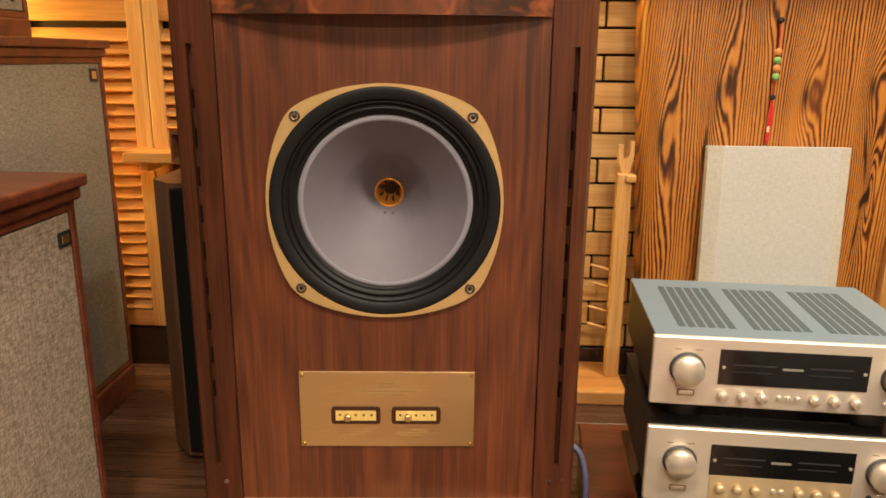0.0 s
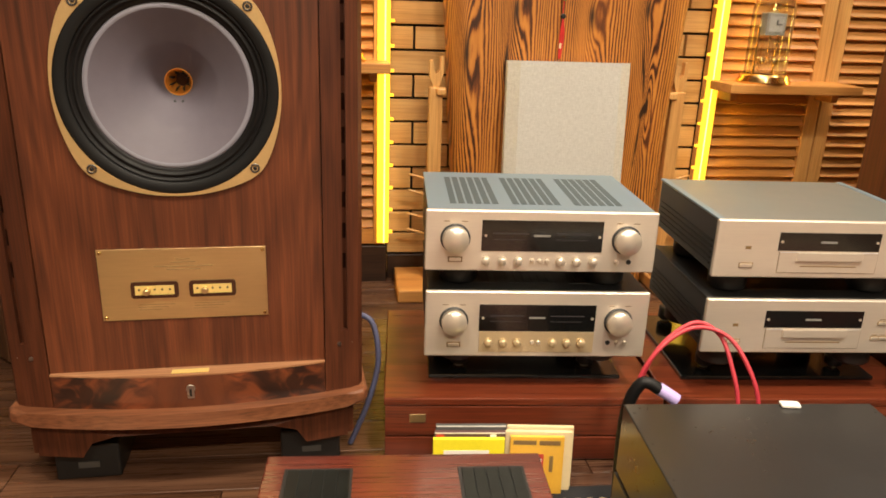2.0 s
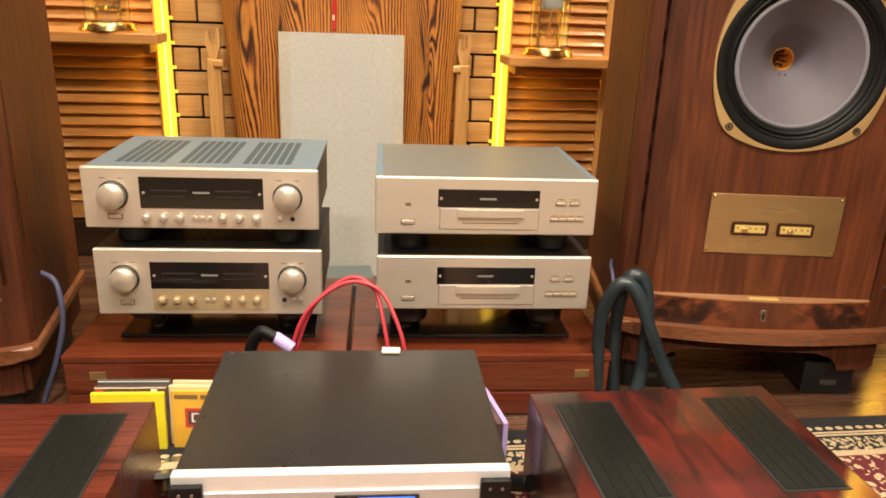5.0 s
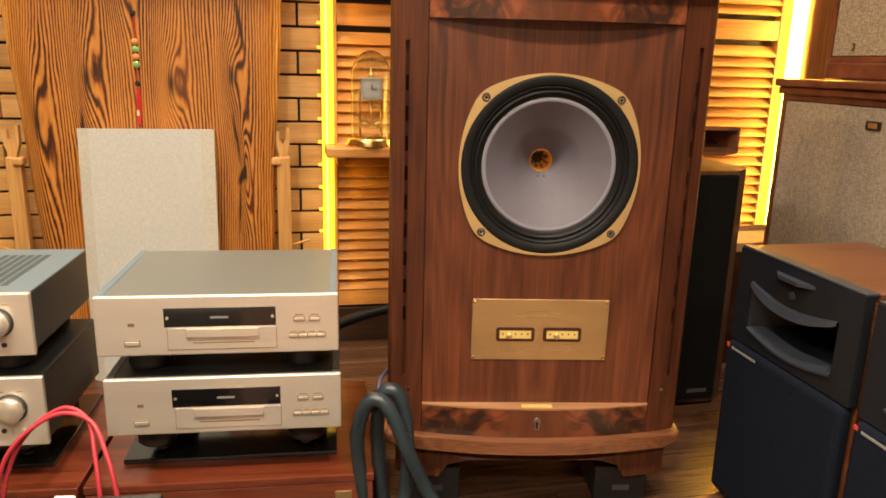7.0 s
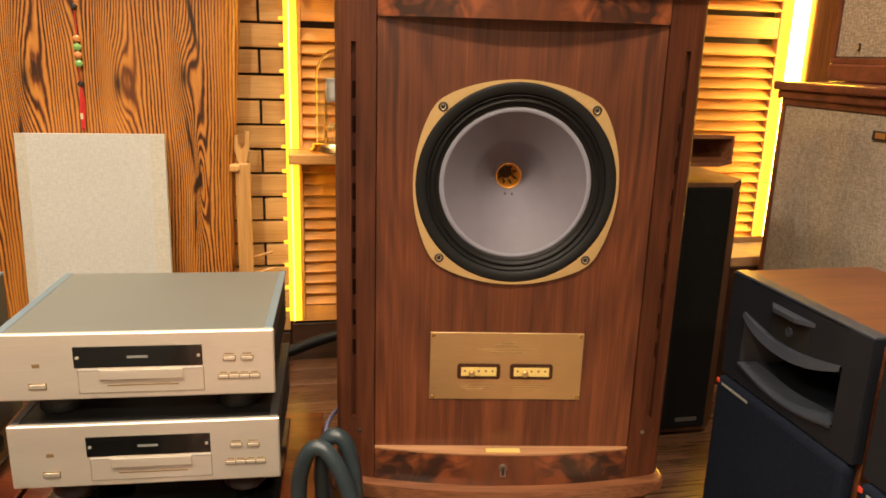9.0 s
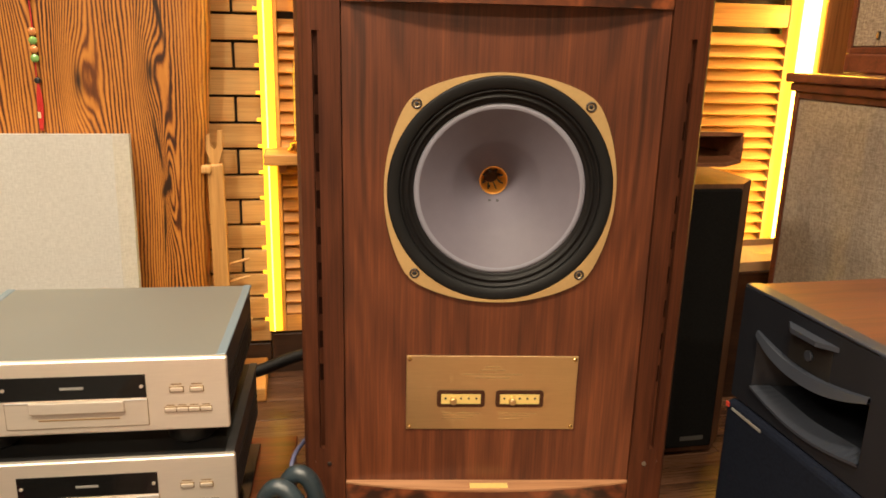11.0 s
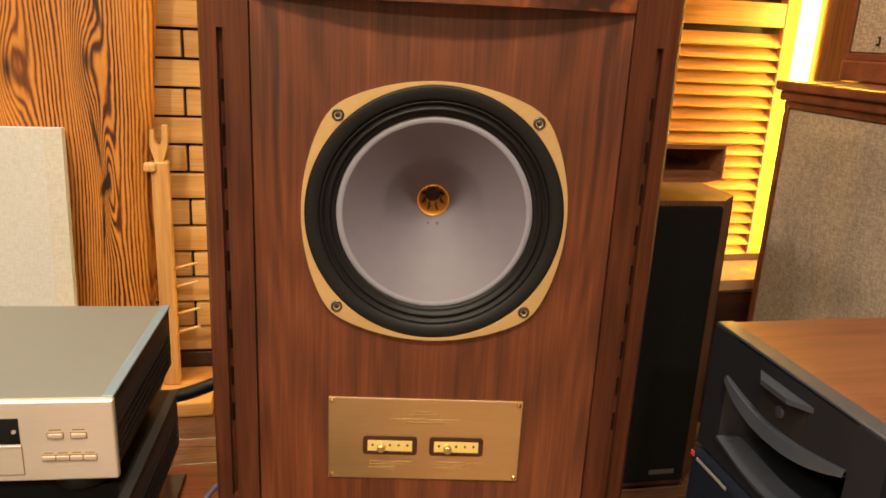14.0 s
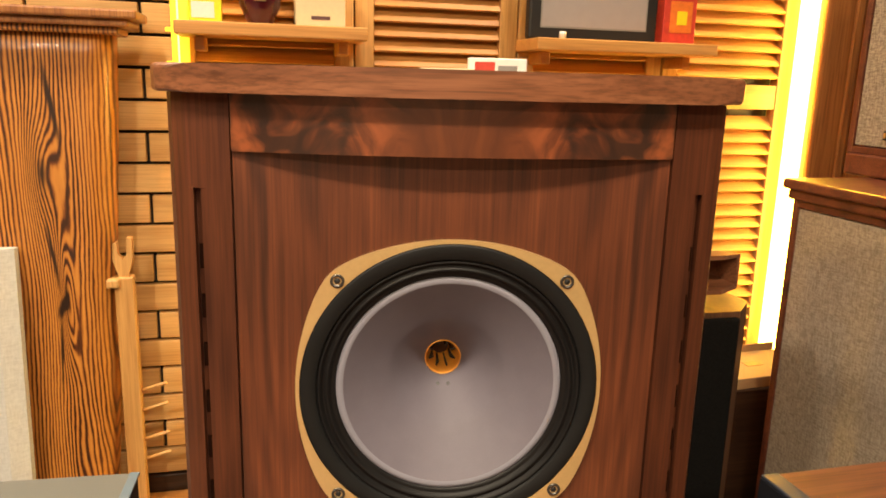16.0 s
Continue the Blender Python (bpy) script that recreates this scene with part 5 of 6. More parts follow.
single("white_tape", a_box(-0.016, 0.016, -0.008, 0.009, 0, 0.006, 0.002), WHITE_CARD, "small white connector lying on a black amplifier", "connector", pose(0.895, 0.842, 0.3165, 0, 0, -8))

# ---- rug ----
RX, RY = 1.36, 0.86
rug = single("rug", a_box(-RX, RX, -RY, RY, 0, RUG_Z, 0.002), rug_weave("woven_rug", RX, RY), "patterned rug, cream flowers on black and wine red", "rug", pose(0.807, 0.205, 0.0, 0, 0, -1.0))

# ---- discs and booklets between the amplifiers ----
def case_of(name, m, w, h, t, mat, label, cat, bars=()):
    ob = thing(name, label, cat, m, "discs and booklets")
    part("cover", a_box(-w / 2, w / 2, 0, t, 0, h, 0.001), mat, ob)
    for layer, (x0, x1, z0, z1, mt) in enumerate(bars):
        part("print", a_box(x0, x1, -0.0006 - 0.0003 * layer, 0, z0, z1), mt, ob)
    return ob


for k in range(3):
    case_of("booklet", pose(0.525 + 0.006 * k, 1.050 + 0.012 * k, RUG_Z, -5, 0, YAW - 2), 0.108 if k == 0 else 0.135, 0.125 + 0.004 * k, 0.009, YELLOW if k == 0 else CREAM, "yellow booklet with a small dark picture against a cabinet" if k == 0 else "cream booklet standing against a cabinet", "booklet",
            ((-0.048, -0.002, 0.108, 0.117, BROWN_INK_SHADE), (0.004, 0.046, 0.108, 0.117, BROWN_INK_SHADE), (-0.028, 0.014, 0.046, 0.088, PRINT_RED), (-0.022, 0.008, 0.052, 0.082, PRINT_DARK), (-0.015, 0.010, 0.058, 0.078, WHITE_CARD), (-0.011, 0.006, 0.061, 0.075, PRINT_DARK), (0.026, 0.033, 0.050, 0.084, BROWN_INK_SHADE)) if k == 0 else ())
case_of("disc_case", pose(0.590, 1.057, RUG_Z, -5, 0, YAW - 2), 0.016, 0.126, 0.012, BLACK, "narrow black case standing beside a yellow booklet", "disc case", ((-0.004, 0.004, 0.110, 0.116, WHITE_CARD),))
for k in range(3):
    case_of("disc_case", pose(0.388 + 0.004 * k, 1.055 + 0.013 * k, RUG_Z, -4, 0, YAW), 0.142, 0.124 + 0.007 * k, 0.010, (LEMON, PRINT_DARK, CLEAR_CASE)[k], "lemon yellow disc case standing on edge" if k == 0 else "dark disc case with a pale top edge", "disc case",
            ((-0.05, 0.04, 0.09, 0.10, WHITE_CARD),) if k == 0 else ((-0.070, 0.070, 0.1215 + 0.007 * k, 0.1235 + 0.007 * k, WHITE_CARD), (-0.068, -0.052, 0.118, 0.1265, PRINT_RED), (0.040, 0.052, 0.1175, 0.1265, WHITE_CARD)))
waves = [(-0.034 + 0.0075 * j, -0.031 + 0.0075 * j, 0.090, 0.098 + 0.006 * ((j * 3) % 4), WHITE_CARD) for j in range(11)]
case_of("disc_case", pose(0.543, 0.856, 0.088, -112, 0, 3), 0.125, 0.142, 0.010, CLEAR_CASE, "clear disc case lying tilted on a cable", "disc case", [(-0.060, 0.030, 0.030, 0.086, CREAM), (-0.005, 0.055, 0.020, 0.070, DIAL_GREY), (0.044, 0.056, 0.006, 0.016, LEMON)] + waves)
for k, (mt, lb) in enumerate(((WHITE_CARD, "white disc case standing on edge"), (PRINT_DARK, "dark disc case standing on edge"), (LILAC, "lilac disc case standing on edge"))):
    case_of("disc_case", pose(1.085 + k * 0.013, 0.96, RUG_Z, 0, 0, -84), 0.14, 0.124, 0.010, mt, lb, "disc case")
LEATHER = plain("tan_leather", (0.21, 0.058, 0.016), 0.42, 0.0, 0.2, 120, 0.15, 0.25)
pouch = thing("leather_pouch", "long tan leather pouch with a stitched flap on the rug", "pouch", pose(0.586, 0.785, RUG_Z, 0, 0, 5))
part("body", a_box(-0.031, 0.031, -0.085, 0.075, 0, 0.050, 0.013, 3), LEATHER, pouch)
part("flap", a_box(-0.0315, 0.0315, -0.0855, 0.020, 0.030, 0.0525, 0.011, 3), LEATHER, pouch)

# ---- cables ----
def cable(name, pts, r, mat, label):
    return single(name, tube(bmesh.new(), pts, r, 10, 8), mat, label, "cable")


cable("red_cable", [(0.700, 1.065, 0.05), (0.706, 1.062, 0.18), (0.742, 1.070, 0.292), (0.818, 1.080, 0.352), (0.884, 1.060, 0.348), (0.918, 1.020, 0.300), (0.938, 0.990, 0.22), (0.945, 0.985, 0.05)], 0.0044, RED_CABLE, "pink-red signal cable looped behind a black amplifier")
cable("red_cable", [(0.712, 1.075, 0.05), (0.716, 1.072, 0.18), (0.756, 1.082, 0.300), (0.828, 1.090, 0.360), (0.878, 1.072, 0.344), (0.895, 1.035, 0.290), (0.905, 1.005, 0.21), (0.905, 1.000, 0.05)], 0.0044, RED_CABLE, "pink-red signal cable looped behind a black amplifier")
cable("black_cable", [(0.662, 0.955, 0.018), (0.650, 0.94, 0.12), (0.645, 0.93, 0.26), (0.665, 0.925, 0.322), (0.695, 0.915, 0.315)], 0.011, RUBBER, "thick black cable rising behind a black amplifier")
single("cable_sleeve", tube(bmesh.new(), [(0.693, 0.917, 0.316), (0.708, 0.910, 0.308), (0.724, 0.904, 0.298)], 0.0115, 14), LILAC, "lilac sleeve on a thick cable", "sleeve")
cable("thick_cable", [(1.405, 1.13, 0.013), (1.392, 1.125, 0.12), (1.382, 1.115, 0.24), (1.398, 1.100, 0.318), (1.424, 1.090, 0.335), (1.452, 1.078, 0.300), (1.490, 1.062, 0.205), (1.540, 1.045, 0.105), (1.600, 1.02, 0.022)], 0.0150, TEAL_CABLE, "thick dark teal cable hanging in a loop beside a cabinet")
cable("thick_cable", [(1.452, 1.150, 0.016), (1.438, 1.145, 0.10), (1.426, 1.135, 0.22), (1.430, 1.122, 0.318), (1.450, 1.112, 0.346), (1.474, 1.105, 0.318), (1.486, 1.098, 0.22), (1.480, 1.09, 0.11), (1.452, 1.07, 0.016)], 0.0150, TEAL_CABLE, "thick dark teal cable hanging in a loop beside a cabinet")
cable("blue_cable", [(0.10, 1.34, 0.315), (0.168, 1.30, 0.305), (0.206, 1.28, 0.285), (0.216, 1.26, 0.20), (0.190, 1.25, 0.10), (0.155, 1.25, 0.012)], 0.0062, BLUE_CABLE, "violet-blue cable beside a loudspeaker")
cable("blue_cable", [(1.53, 1.40, 0.31), (1.468, 1.30, 0.307), (1.436, 1.20, 0.30), (1.446, 1.17, 0.16), (1.452, 1.18, 0.012)], 0.0042, BLUE_CABLE, "violet-blue cable beside a loudspeaker")
cable("black_cable", [(1.20, 1.60, 0.34), (1.33, 1.62, 0.30), (1.46, 1.66, 0.32), (1.62, 1.72, 0.33)], 0.014, RUBBER, "thick black cable behind a disc player")
cable("black_cable", [(1.08, 0.86, 0.03), (1.12, 0.84, 0.035), (1.152, 0.80, 0.06)], 0.016, RUBBER, "thick black cable on the rug")
cable("black_cable", [(0.492, 0.96, 0.016), (0.497, 0.90, 0.052), (0.508, 0.858, 0.064), (0.520, 0.80, 0.045), (0.512, 0.70, 0.018), (0.52, 0.56, 0.016)], 0.0085, TEAL_CABLE, "dark teal cable lying on the rug")


# ---- tower loudspeakers with wooden horns ----
def tower(m, s):
    ob = thing("tower_loudspeaker", "slim brown tower loudspeaker with black grille and wooden horn", "loudspeaker", m, "slim tower loudspeakers")
    bm = bmesh.new()
    prism(bm, [(-0.12, 0.0), (0.12, 0.0), (0.178, 0.058), (0.178, 0.30), (-0.178, 0.30), (-0.178, 0.058)], 0.012, 0.725)
    part("cabinet", bm, TOWER_WOOD, ob)
    part("grille", a_box(-0.112, 0.112, -0.016, 0.0, 0.03, 0.715, 0.006), BLACK_CLOTH, ob, "black cloth grille")
    if s > 0:
        part("label", a_box(0.02, 0.085, -0.0168, -0.016, 0.052, 0.064), DIM_INK, ob)
    part("plinth", a_box(-0.13, 0.13, 0.02, 0.29, 0, 0.012), BLACK, ob)
    horn = part("horn", horn_mesh(), WALNUT_X, ob, "wide brown wooden horn")
    horn.location = (0.0, 0.06, 0.775)
    part("horn_pin", lathe(bmesh.new(), [(0.008, 0.725), (0.008, 0.785)], pose(0, 0.10, 0), 14), BLACK, ob)
    return ob


def horn_mesh():
    """A shallow radial horn: a wide mouth that narrows to the back, hollow in front."""
    bm = bmesh.new()
    rings = []
    for t, w, z0, z1 in ((0.0, 0.104, 0.0, 0.072), (0.03, 0.104, 0.004, 0.070), (0.10, 0.080, 0.016, 0.058), (0.20, 0.04, 0.02, 0.05)):
        rings.append([bm.verts.new(p) for p in ((-w, -0.06 + t, z0), (-w * 0.5, -0.085 + t, z0 - 0.004), (w * 0.5, -0.085 + t, z0 - 0.004), (w, -0.06 + t, z0),
                                                (w, -0.06 + t, z1), (w * 0.5, -0.085 + t, z1 + 0.004), (-w * 0.5, -0.085 + t, z1 + 0.004), (-w, -0.06 + t, z1))])
    inner = []
    for t, w, z0, z1 in ((0.0, 0.098, 0.008, 0.064), (0.09, 0.065, 0.026, 0.05), (0.16, 0.03, 0.03, 0.044)):
        inner.append([bm.verts.new(p) for p in ((-w, -0.06 + t, z0), (-w * 0.5, -0.085 + t, z0 - 0.003), (w * 0.5, -0.085 + t, z0 - 0.003), (w, -0.06 + t, z0),
                                                (w, -0.06 + t, z1), (w * 0.5, -0.085 + t, z1 + 0.003), (-w * 0.5, -0.085 + t, z1 + 0.003), (-w, -0.06 + t, z1))])
    for seq in (rings, inner):
        for a, b in zip(seq, seq[1:]):
            for j in range(8):
                bm.faces.new((a[j], a[(j + 1) % 8], b[(j + 1) % 8], b[j]))
    for j in range(8):
        bm.faces.new((rings[0][j], rings[0][(j + 1) % 8], inner[0][(j + 1) % 8], inner[0][j]))
    bm.faces.new(rings[-1])
    bm.faces.new(inner[-1])
    return bm


tower(pose(2.400, 1.600, 0, 0, 0, 0), 1)
tower(pose(-0.612, 1.690, 0, 0, 0, 0), -1)


# ---- studio monitors with grey horns along the east side ----
def monitor(m):
    """Front at y = 0 facing -y; 0.38 wide, 0.31 deep, 0.612 high."""
    ob = thing("studio_monitor", "grey horn loudspeaker with navy cloth grille and brown top", "loudspeaker", m, "horn loudspeakers along the side")
    w, h = 0.190, 0.612
    part("cabinet", a_box(-w, w, 0.022, 0.32, 0, 0.394, 0.002), BROWN_TOP, ob, "brown veneered cabinet")
    part("horn_chamber", a_box(-w + 0.012, w - 0.012, 0.14, 0.318, 0.3945, h - 0.0125), BROWN_TOP, ob)
    part("side_panel", a_box(-w, -w + 0.0115, 0.0225, 0.32, 0.3945, h - 0.0125), BROWN_TOP, ob)
    part("side_panel", a_box(w - 0.0115, w, 0.0225, 0.32, 0.3945, h - 0.0125), BROWN_TOP, ob)
    part("top_panel", a_box(-w, w, 0.0305, 0.32, h - 0.012, h + 0.005, 0.002), BROWN_TOP, ob, "plain brown veneered top")
    part("grille", a_box(-w + 0.003, w - 0.003, -0.012, 0.022, 0.012, 0.393, 0.012, 3), NAVY_CLOTH, ob, "navy blue cloth grille")
    # horn flange as a frame round a curved mouth
    z0, z1 = 0.397, h + 0.001
    mouth_lo = lambda x: 0.437 - 0.020 * math.cos(x / 0.135 * math.pi / 2)
    mouth_hi = lambda x: 0.545 - 0.020 * math.cos(x / 0.135 * math.pi / 2)
    bm = bmesh.new()
    n = 18
    xs = [-0.135 + 0.27 * i / n for i in range(n + 1)]
    for xa, xb in zip(xs, xs[1:]):
        for (fa, fb) in (((z0, z0), (mouth_lo(xa), mouth_lo(xb))), ((mouth_hi(xa), mouth_hi(xb)), (z1, z1))):
            q = [bm.verts.new(p) for p in ((xa, 0, fa[0]), (xb, 0, fa[1]), (xb, 0, fb[1]), (xa, 0, fb[0]))]
            bm.faces.new(q)
        for f in (mouth_lo, mouth_hi):
            q = [bm.verts.new(p) for p in ((xa, 0, f(xa)), (xb, 0, f(xb)), (xb * 0.5, 0.13, 0.487 + (f(xb) - 0.487) * 0.45), (xa * 0.5, 0.13, 0.487 + (f(xa) - 0.487) * 0.45))]
            bm.faces.new(q)
    for s in (-1, 1):
        q = [bm.verts.new(p) for p in ((s * 0.135, 0, mouth_lo(0.135)), (s * 0.135, 0, mouth_hi(0.135)), (s * 0.0675, 0.13, 0.487 + (mouth_hi(0.135) - 0.487) * 0.45), (s * 0.0675, 0.13, 0.487 + (mouth_lo(0.135) - 0.487) * 0.45))]
        bm.faces.new(q)
    bmesh.ops.remove_doubles(bm, verts=bm.verts, dist=1e-5)
    part("horn_mouth", bm, HORN_GREY, ob, "dark grey moulded horn")
    for s in (-1, 1):
        part("flange_side", a_box(min(s * 0.135, s * w), max(s * 0.135, s * w), 0.0, 0.022, z0, z1), HORN_GREY, ob)
    part("flange_edge", a_box(-w, w, 0.001, 0.030, z1, z1 + 0.006, 0.002), HORN_EDGE, ob)
    part("throat_plate", a_box(-0.07, 0.07, 0.131, 0.134, 0.44, 0.53), BLACK, ob)
    for f, nm in ((mouth_lo, "lower_lip"), (mouth_hi, "upper_lip")):
        bm = bmesh.new()
        rr = []
        t = 0.020 if nm == "lower_lip" else 0.009
        for x in xs:
            k = 1.0 - abs(x / 0.135) ** 3 * 0.6
            if nm == "lower_lip":
                ring = ((x, -0.004, f(x) - 0.002), (x, -0.004, f(x) + 0.003), (x * 0.92, 0.028, f(x) + t * k), (x, 0.012, f(x) - 0.002))
            else:
                ring = ((x, 0.004, f(x) + 0.004), (x, -0.010 * k, f(x) + 0.002), (x, -0.016 * k, f(x) - 0.016 * k), (x, 0.010, f(x) - 0.012 * k))
            rr.append([bm.verts.new(p) for p in ring])
        for a, b in zip(rr, rr[1:]):
            for j in range(4):
                bm.faces.new((a[j], a[(j + 1) % 4], b[(j + 1) % 4], b[j]))
        part(nm, bm, HORN_EDGE, ob, "pale grey horn lip")
    tw = part("tweeter_slot", a_box(-0.050, 0.050, -0.001, 0.0, 0.531, 0.590), BLACK, ob, "small upper horn slot")
    part("tweeter_throat", disc(0.009, 0.004, at(0, -0.001, 0.556), 0.001, 16), HORN_EDGE, tw)
    bm = bmesh.new()
    prism(bm, [(-0.060, 0.0), (-0.03, -0.020), (0.03, -0.020), (0.060, 0.0)], 0.586, 0.594)
    part("slot_hood", bm, HORN_EDGE, tw)
    part("badge", a_box(-w + 0.008, -w + 0.017, -0.0135, -0.012, 0.378, 0.387), PRINT_RED, ob)
    part("badge_text", a_box(-w + 0.026, -w + 0.115, -0.0132, -0.012, 0.377, 0.382), PALE_INK, ob)
    return ob


monitor(pose(2.266, 0.987, 0, 0, 0, -90))
monitor(pose(2.258, 0.574, 0, 0, 0, -91))


# ---- vintage cloth-fronted loudspeakers at both sides ----
def vintage(m, w, d, h, cloth_mat, label, plinth=0.08, badge=None, cap=True, woofer=None):
    """Front at y = 0 facing -y, from x = 0 to w."""
    ob = thing("vintage_loudspeaker", label, "loudspeaker", m, "vintage cloth-fronted loudspeakers")
    part("cabinet", a_box(0, w, 0.018, d, 0, h - 0.045 if cap else h, 0.003), MAHOGANY, ob)
    t = 0.016
    ht = h - 0.045 if cap else h
    for nm, a in (("frame_stile", (0, t, 0, 0.018, plinth, ht)), ("frame_stile", (w - t, w, 0, 0.018, plinth, ht)),
                  ("frame_rail", (t, w - t, 0, 0.018, plinth, plinth + t)), ("frame_rail", (t, w - t, 0, 0.018, ht - t, ht))):
        part(nm, a_box(*a, 0.002), MAHOGANY, ob)
    if woofer:
        wx, wz, wr = woofer
        part("baffle", a_box(t + 0.003, w - t - 0.003, 0.0105, 0.0175, plinth + t + 0.003, ht - t - 0.003), CREAM, ob)
        part("woofer", lathe(bmesh.new(), [(wr, 0), (wr, 0.002), (wr * 0.5, 0.0015), (0, 0.0015)], at(wx, 0.0105, wz), 48), BLACK, ob, "dark woofer behind thin cloth")
    bm = a_box(t + 0.002, w - t - 0.002, 0.003, 0.0065 if woofer else 0.0175, plinth + t + 0.002, ht - t - 0.002, 0.003)
    if woofer:
        bmesh.ops.delete(bm, geom=[f for f in bm.faces if f.calc_center_median().y > 0.0064], context="FACES")
    part("grille", bm, cloth_mat, ob, "speckled woven grille cloth")
    if plinth:
        part("plinth", a_box(0.004, w - 0.004, -0.006, 0.018, 0, plinth, 0.006), MAHOGANY, ob)
    if cap:
        part("cap_moulding", a_box(-0.010, w + 0.010, -0.010, d + 0.01, h - 0.045, h - 0.022, 0.006), MAHOGANY, ob)
        part("cap", a_box(-0.018, w + 0.018, -0.020, d + 0.012, h - 0.022, h, 0.005), MAHOGANY, ob)
    if badge:
        bx, bz, bw, bh, mt = badge
        bd = part("badge", a_box(bx, bx + bw, -0.001, 0.003, bz, bz + bh, 0.001), BLACK, ob, "small dark badge")
        part("badge_plate", a_box(bx + bw * 0.2, bx + bw * 0.8, -0.002, -0.001, bz + bh * 0.2, bz + bh * 0.8, 0.0004), mt, bd)
    return ob


# east side: faces look to -x
vintage(pose(2.705, 1.712, 0, 0, 0, -90), 0.56, 0.46, 0.984, GRILLE_THIN, "mahogany cabinet with speckled tan cloth", 0.08, (0.345, 0.865, 0.05, 0.022, BRASS), True, (0.23, 0.71, 0.175))
vintage(pose(2.905, 1.800, 0.985, 0, 0, -90), 0.60, 0.36, 0.62, GRILLE_TAN, "mahogany cabinet with speckled tan cloth standing on another", 0.050, (0.10, 0.085, 0.010, 0.02, BRASS), False)
# west side: faces look to +x
vintage(pose(-1.062, 1.475, 0, 0, 0, 90), 0.62, 0.46, 1.055, GRILLE_PALE, "mahogany cabinet with pale grey cloth and dark badge", 0.085, (0.545, 0.945, 0.038, 0.034, BRASS))
vintage(pose(-1.20, 1.40, 1.056, 0, 0, 90), 0.60, 0.40, 0.60, GRILLE_PALE, "mahogany cabinet with pale grey cloth standing on another", 0.050, (0.53, 0.09, 0.012, 0.024, BRASS), False)
vintage(pose(-0.700, 0.672, 0, 0, 0, 90), 0.560, 0.42, 0.818, GRILLE_TAN, "red mahogany cabinet with speckled tan cloth and badge", 0.07, (0.500, 0.700, 0.036, 0.026, BRASS))

# ---- small things in the corner and on the shelves ----
single("dark_box", a_box(-0.16, 0.16, -0.14, 0.14, 0, 0.405, 0.004), DARK_BASE, "dark brown box in the corner", "box", pose(2.86, 2.03, 0))
ct = thing("carton", "cream carton lying on a dark box", "carton", pose(2.86, 2.03, 0.4055, 0, 0, 4))
KRAFT = plain("kraft_card", (0.42, 0.27, 0.13), 0.75, 0.0, 0.08, 60, 0, 0.08)
part("carton_body", a_box(-0.15, 0.15, -0.13, 0.04, 0, 0.03, 0.002), KRAFT, ct)
bm = bmesh.new()
prism(bm, [(-0.15, 0.041), (0.15, 0.041), (0.15, 0.045), (-0.15, 0.045)], 0.0, 0.05)
part("flap", bm, KRAFT, ct, "raised card flap")
part("print", a_box(-0.02, 0.03, -0.06, -0.03, 0.03, 0.0305), BROWN_INK_SHADE, ct)

bx = thing("carton", "pale yellow boxed item wrapped in clear film", "carton", pose(1.455, 2.205, 1.2885))
part("carton_body", a_box(-0.036, 0.036, -0.03, 0.03, 0, 0.075, 0.002), LEMON, bx)
part("label", a_box(-0.03, 0.02, -0.0308, -0.03, 0.01, 0.045), WHITE_CARD, bx)
vs = thing("vase", "dark maroon glazed vase", "vase", pose(1.577, 2.20, 1.2885))
part("vessel", lathe(bmesh.new(), [(0.026, 0), (0.030, 0.006), (0.046, 0.04), (0.052, 0.075), (0.044, 0.105), (0.026, 0.125), (0.024, 0.15), (0.030, 0.158), (0.026, 0.158), (0.02, 0.14), (0, 0.12)], None, 32), MAROON, vs)
part("painted_mark", a_box(-0.014, 0.014, -0.0515, -0.050, 0.05, 0.07, 0.001), BROWN_INK_SHADE, vs)
cb = thing("carton", "cream card box with a dark slot", "carton", pose(1.715, 2.205, 1.2885))
part("carton_body", a_box(-0.058, 0.058, -0.04, 0.04, 0, 0.12, 0.002), CREAM, cb)
part("slot", a_box(-0.022, 0.022, -0.0406, -0.04, 0.016, 0.024), PRINT_DARK, cb)
tv = thing("small_screen", "small black-framed grey screen standing on a shelf", "screen", pose(2.42, 2.195, 1.2845))
part("frame", a_box(-0.18, 0.18, -0.012, 0.02, 0.0, 0.26, 0.006), BLACK, tv)
part("screen", a_box(-0.145, 0.145, -0.0135, -0.012, 0.032, 0.235), SCREEN_GREY, tv)
part("screen_edge", a_box(-0.149, 0.149, -0.0130, -0.0122, 0.028, 0.239), PALE_INK, tv)
part("button", lathe(bmesh.new(), [(0.009, 0), (0.009, 0.016), (0.007, 0.018), (0, 0.018)], pose(-0.10, -0.045, 0), 16), SILVER, tv)
rd = thing("carton", "orange and red printed carton", "carton", pose(2.665, 2.20, 1.2845))
part("carton_body", a_box(-0.048, 0.048, -0.02, 0.02, 0, 0.145, 0.002), PRINT_RED, rd)
part("print", a_box(-0.03, 0.035, -0.0208, -0.02, 0.03, 0.11), ORANGE_PRINT, rd)
part("print", a_box(-0.01, 0.02, -0.0214, -0.0208, 0.05, 0.085), LEMON, rd)
er = thing("small_packet", "small white printed packet on a loudspeaker", "packet", pose(1.925, 1.46, 1.1835, 0, 0, -9))
part("packet", a_box(-0.045, 0.045, -0.012, 0.012, 0, 0.024, 0.002), WHITE_CARD, er)
part("print", a_box(-0.036, -0.005, -0.0126, -0.012, 0.004, 0.018), PRINT_RED, er)
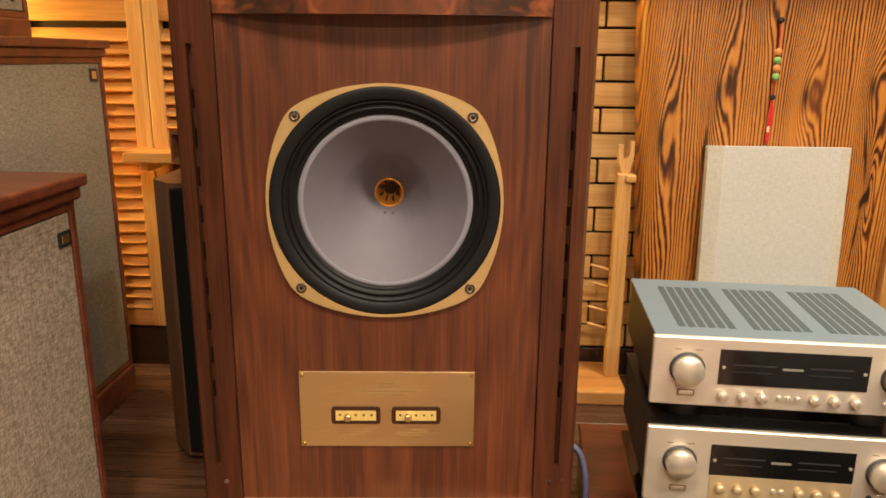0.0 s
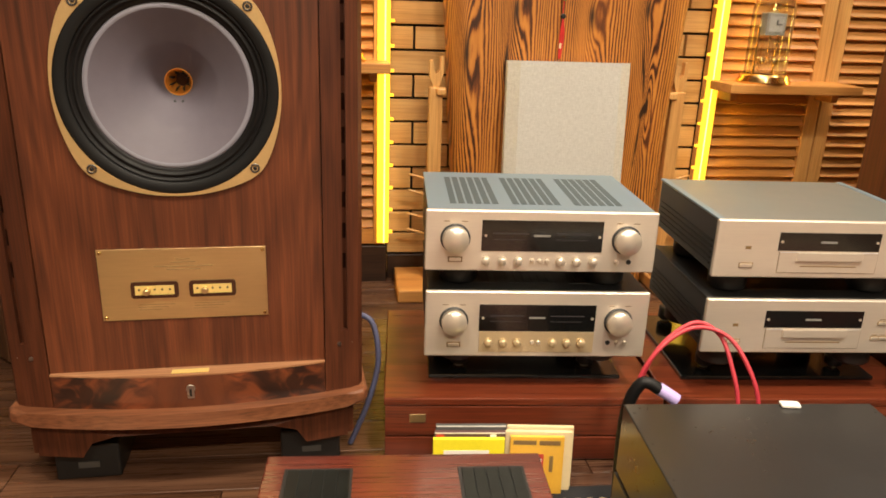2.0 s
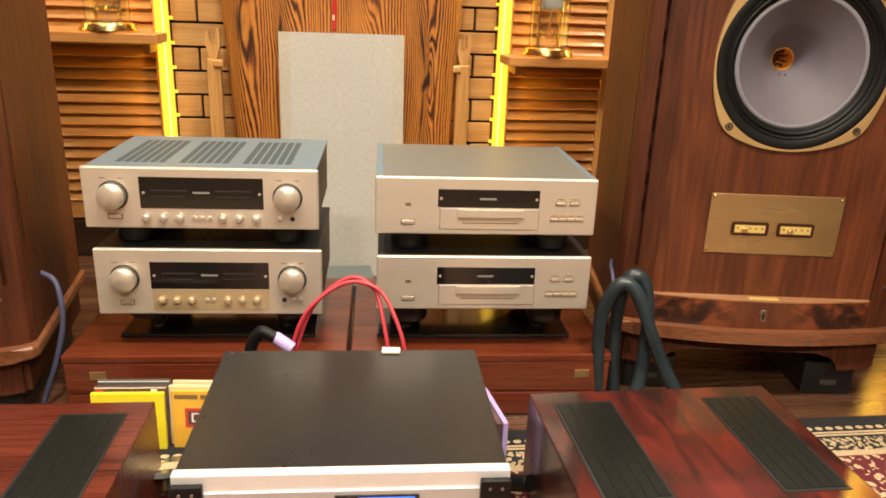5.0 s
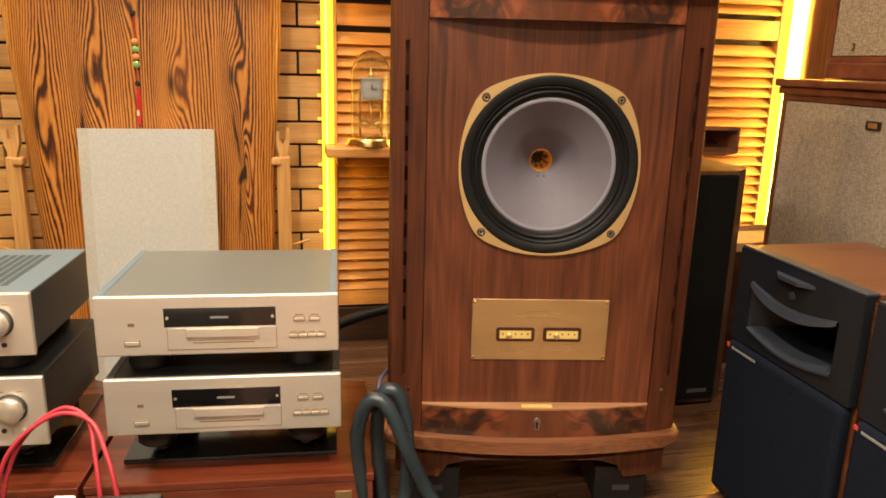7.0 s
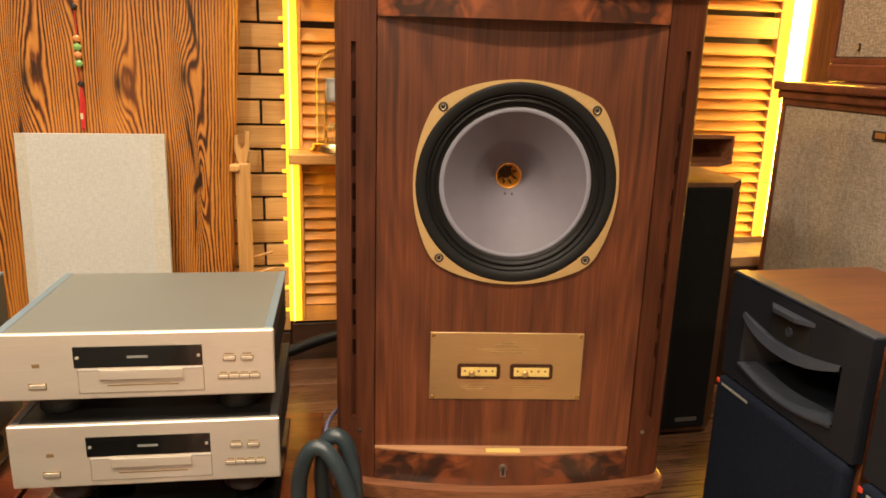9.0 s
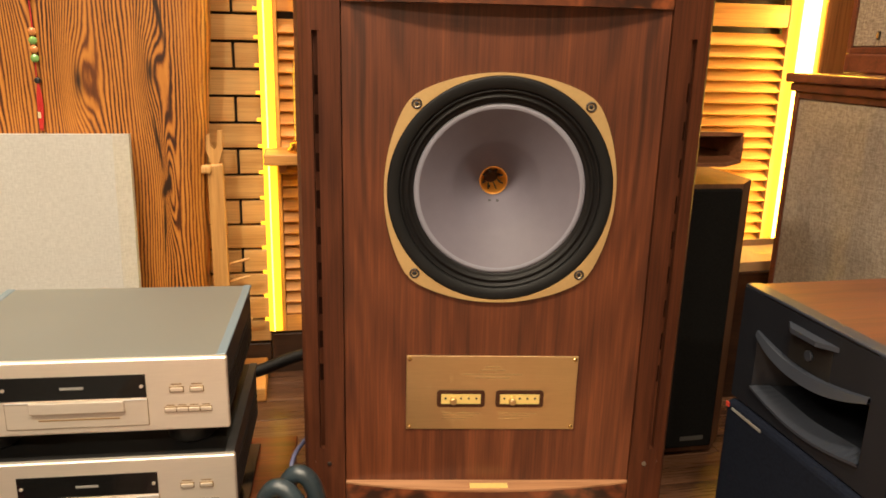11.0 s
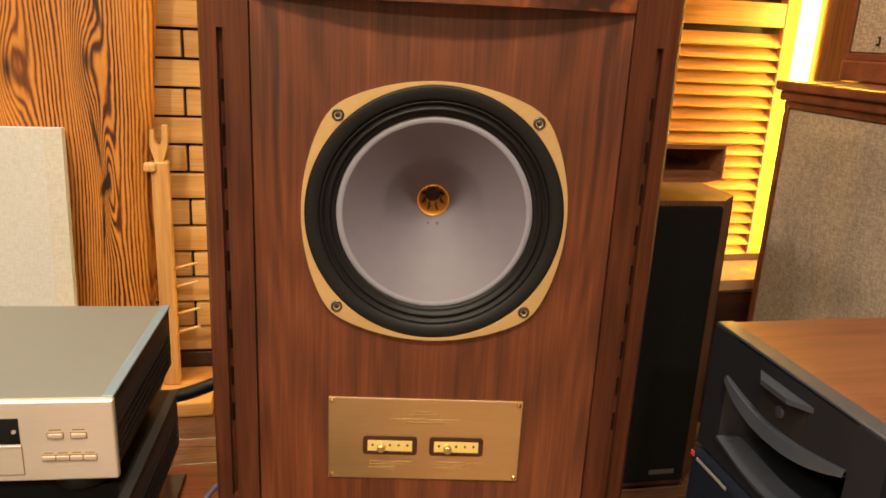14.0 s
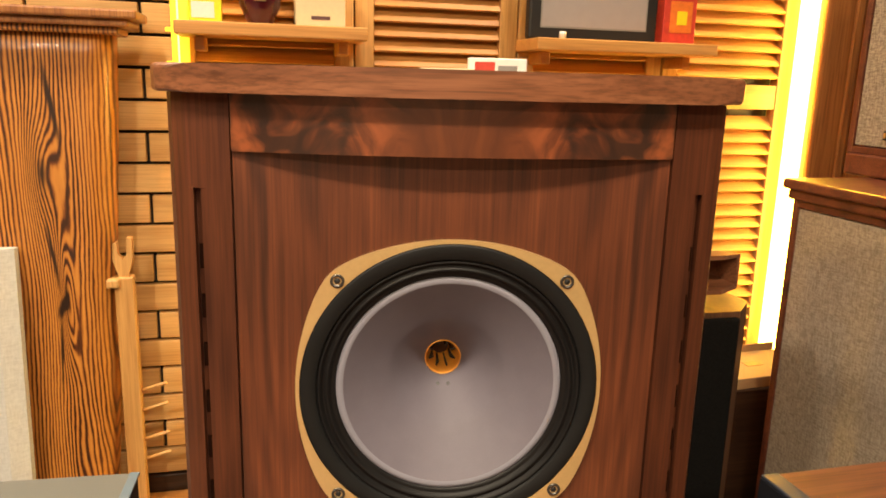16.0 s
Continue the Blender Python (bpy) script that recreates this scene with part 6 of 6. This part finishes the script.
part("print", a_box(0.0, 0.03, -0.0126, -0.012, 0.005, 0.013), PALE_INK, er)
single("small_tray", a_box(-0.04, 0.04, -0.03, 0.03, 0, 0.006, 0.002), CREAM, "thin pale card on a loudspeaker", "card", pose(1.84, 1.44, 1.1835, 0, 0, -14))

# ---- pieces of the wall and the floor ----
brick_me = {}


def brick(x0, x1, z0, z1):
    key = (round(x1 - x0, 3), round(z1 - z0, 3))
    if key not in brick_me:
        brick_me[key] = mesh_of("brick", a_box(-key[0] / 2, key[0] / 2, 0, 0.022, -key[1] / 2, key[1] / 2, 0.002, 1), BRICK_WOOD)
    o = part("brick", brick_me[key], BRICK_WOOD, wall_north)
    o.location = ((x0 + x1) / 2, Y1 - 0.022 - random.uniform(0.0, 0.003), (z0 + z1) / 2)
    return o


ROW = 0.078
for joint, xa, xb in ((0.370, 0.287, 0.70), (1.296, 0.97, 1.373)):
    for r in range(-14, 5):
        zb = 1.107 + r * ROW
        j = joint if r % 2 == 0 else joint + 0.125
        while j > xa:
            j -= 0.25
        while j < xb:
            x0, x1 = max(j + 0.004, xa), min(j + 0.246, xb)
            if x1 - x0 > 0.02:
                brick(x0, x1, zb + 0.004, zb + ROW - 0.004)
            j += 0.25

plank_me = {}


def plank(x0, x1, y):
    x0, x1 = max(x0, X0 + 0.002), min(x1, X1 - 0.002)
    if x1 - x0 < 0.03:
        return
    n = round(x1 - x0, 3)
    if n not in plank_me:
        plank_me[n] = mesh_of("plank", a_box(-n / 2 + 0.001, n / 2 - 0.001, -0.0592, 0.0592, -0.0115, 0, 0.0010, 1), FLOOR_WOOD)
    o = part("plank", plank_me[n], FLOOR_WOOD, floor)
    o.location = ((x0 + x1) / 2, y, 0)


row, y = 0, 2.26
while y > -0.9:
    x = X0 - 1.2 + (row * 0.43) % 1.2
    while x < X1:
        plank(x, x + 1.2, y)
        x += 1.2
    y -= 0.12
    row += 1
setting("floor_far", a_box(X0, X1, Y0, y + 0.0602, -0.0115, 0), FLOOR_WOOD, "brown laminate plank floor")
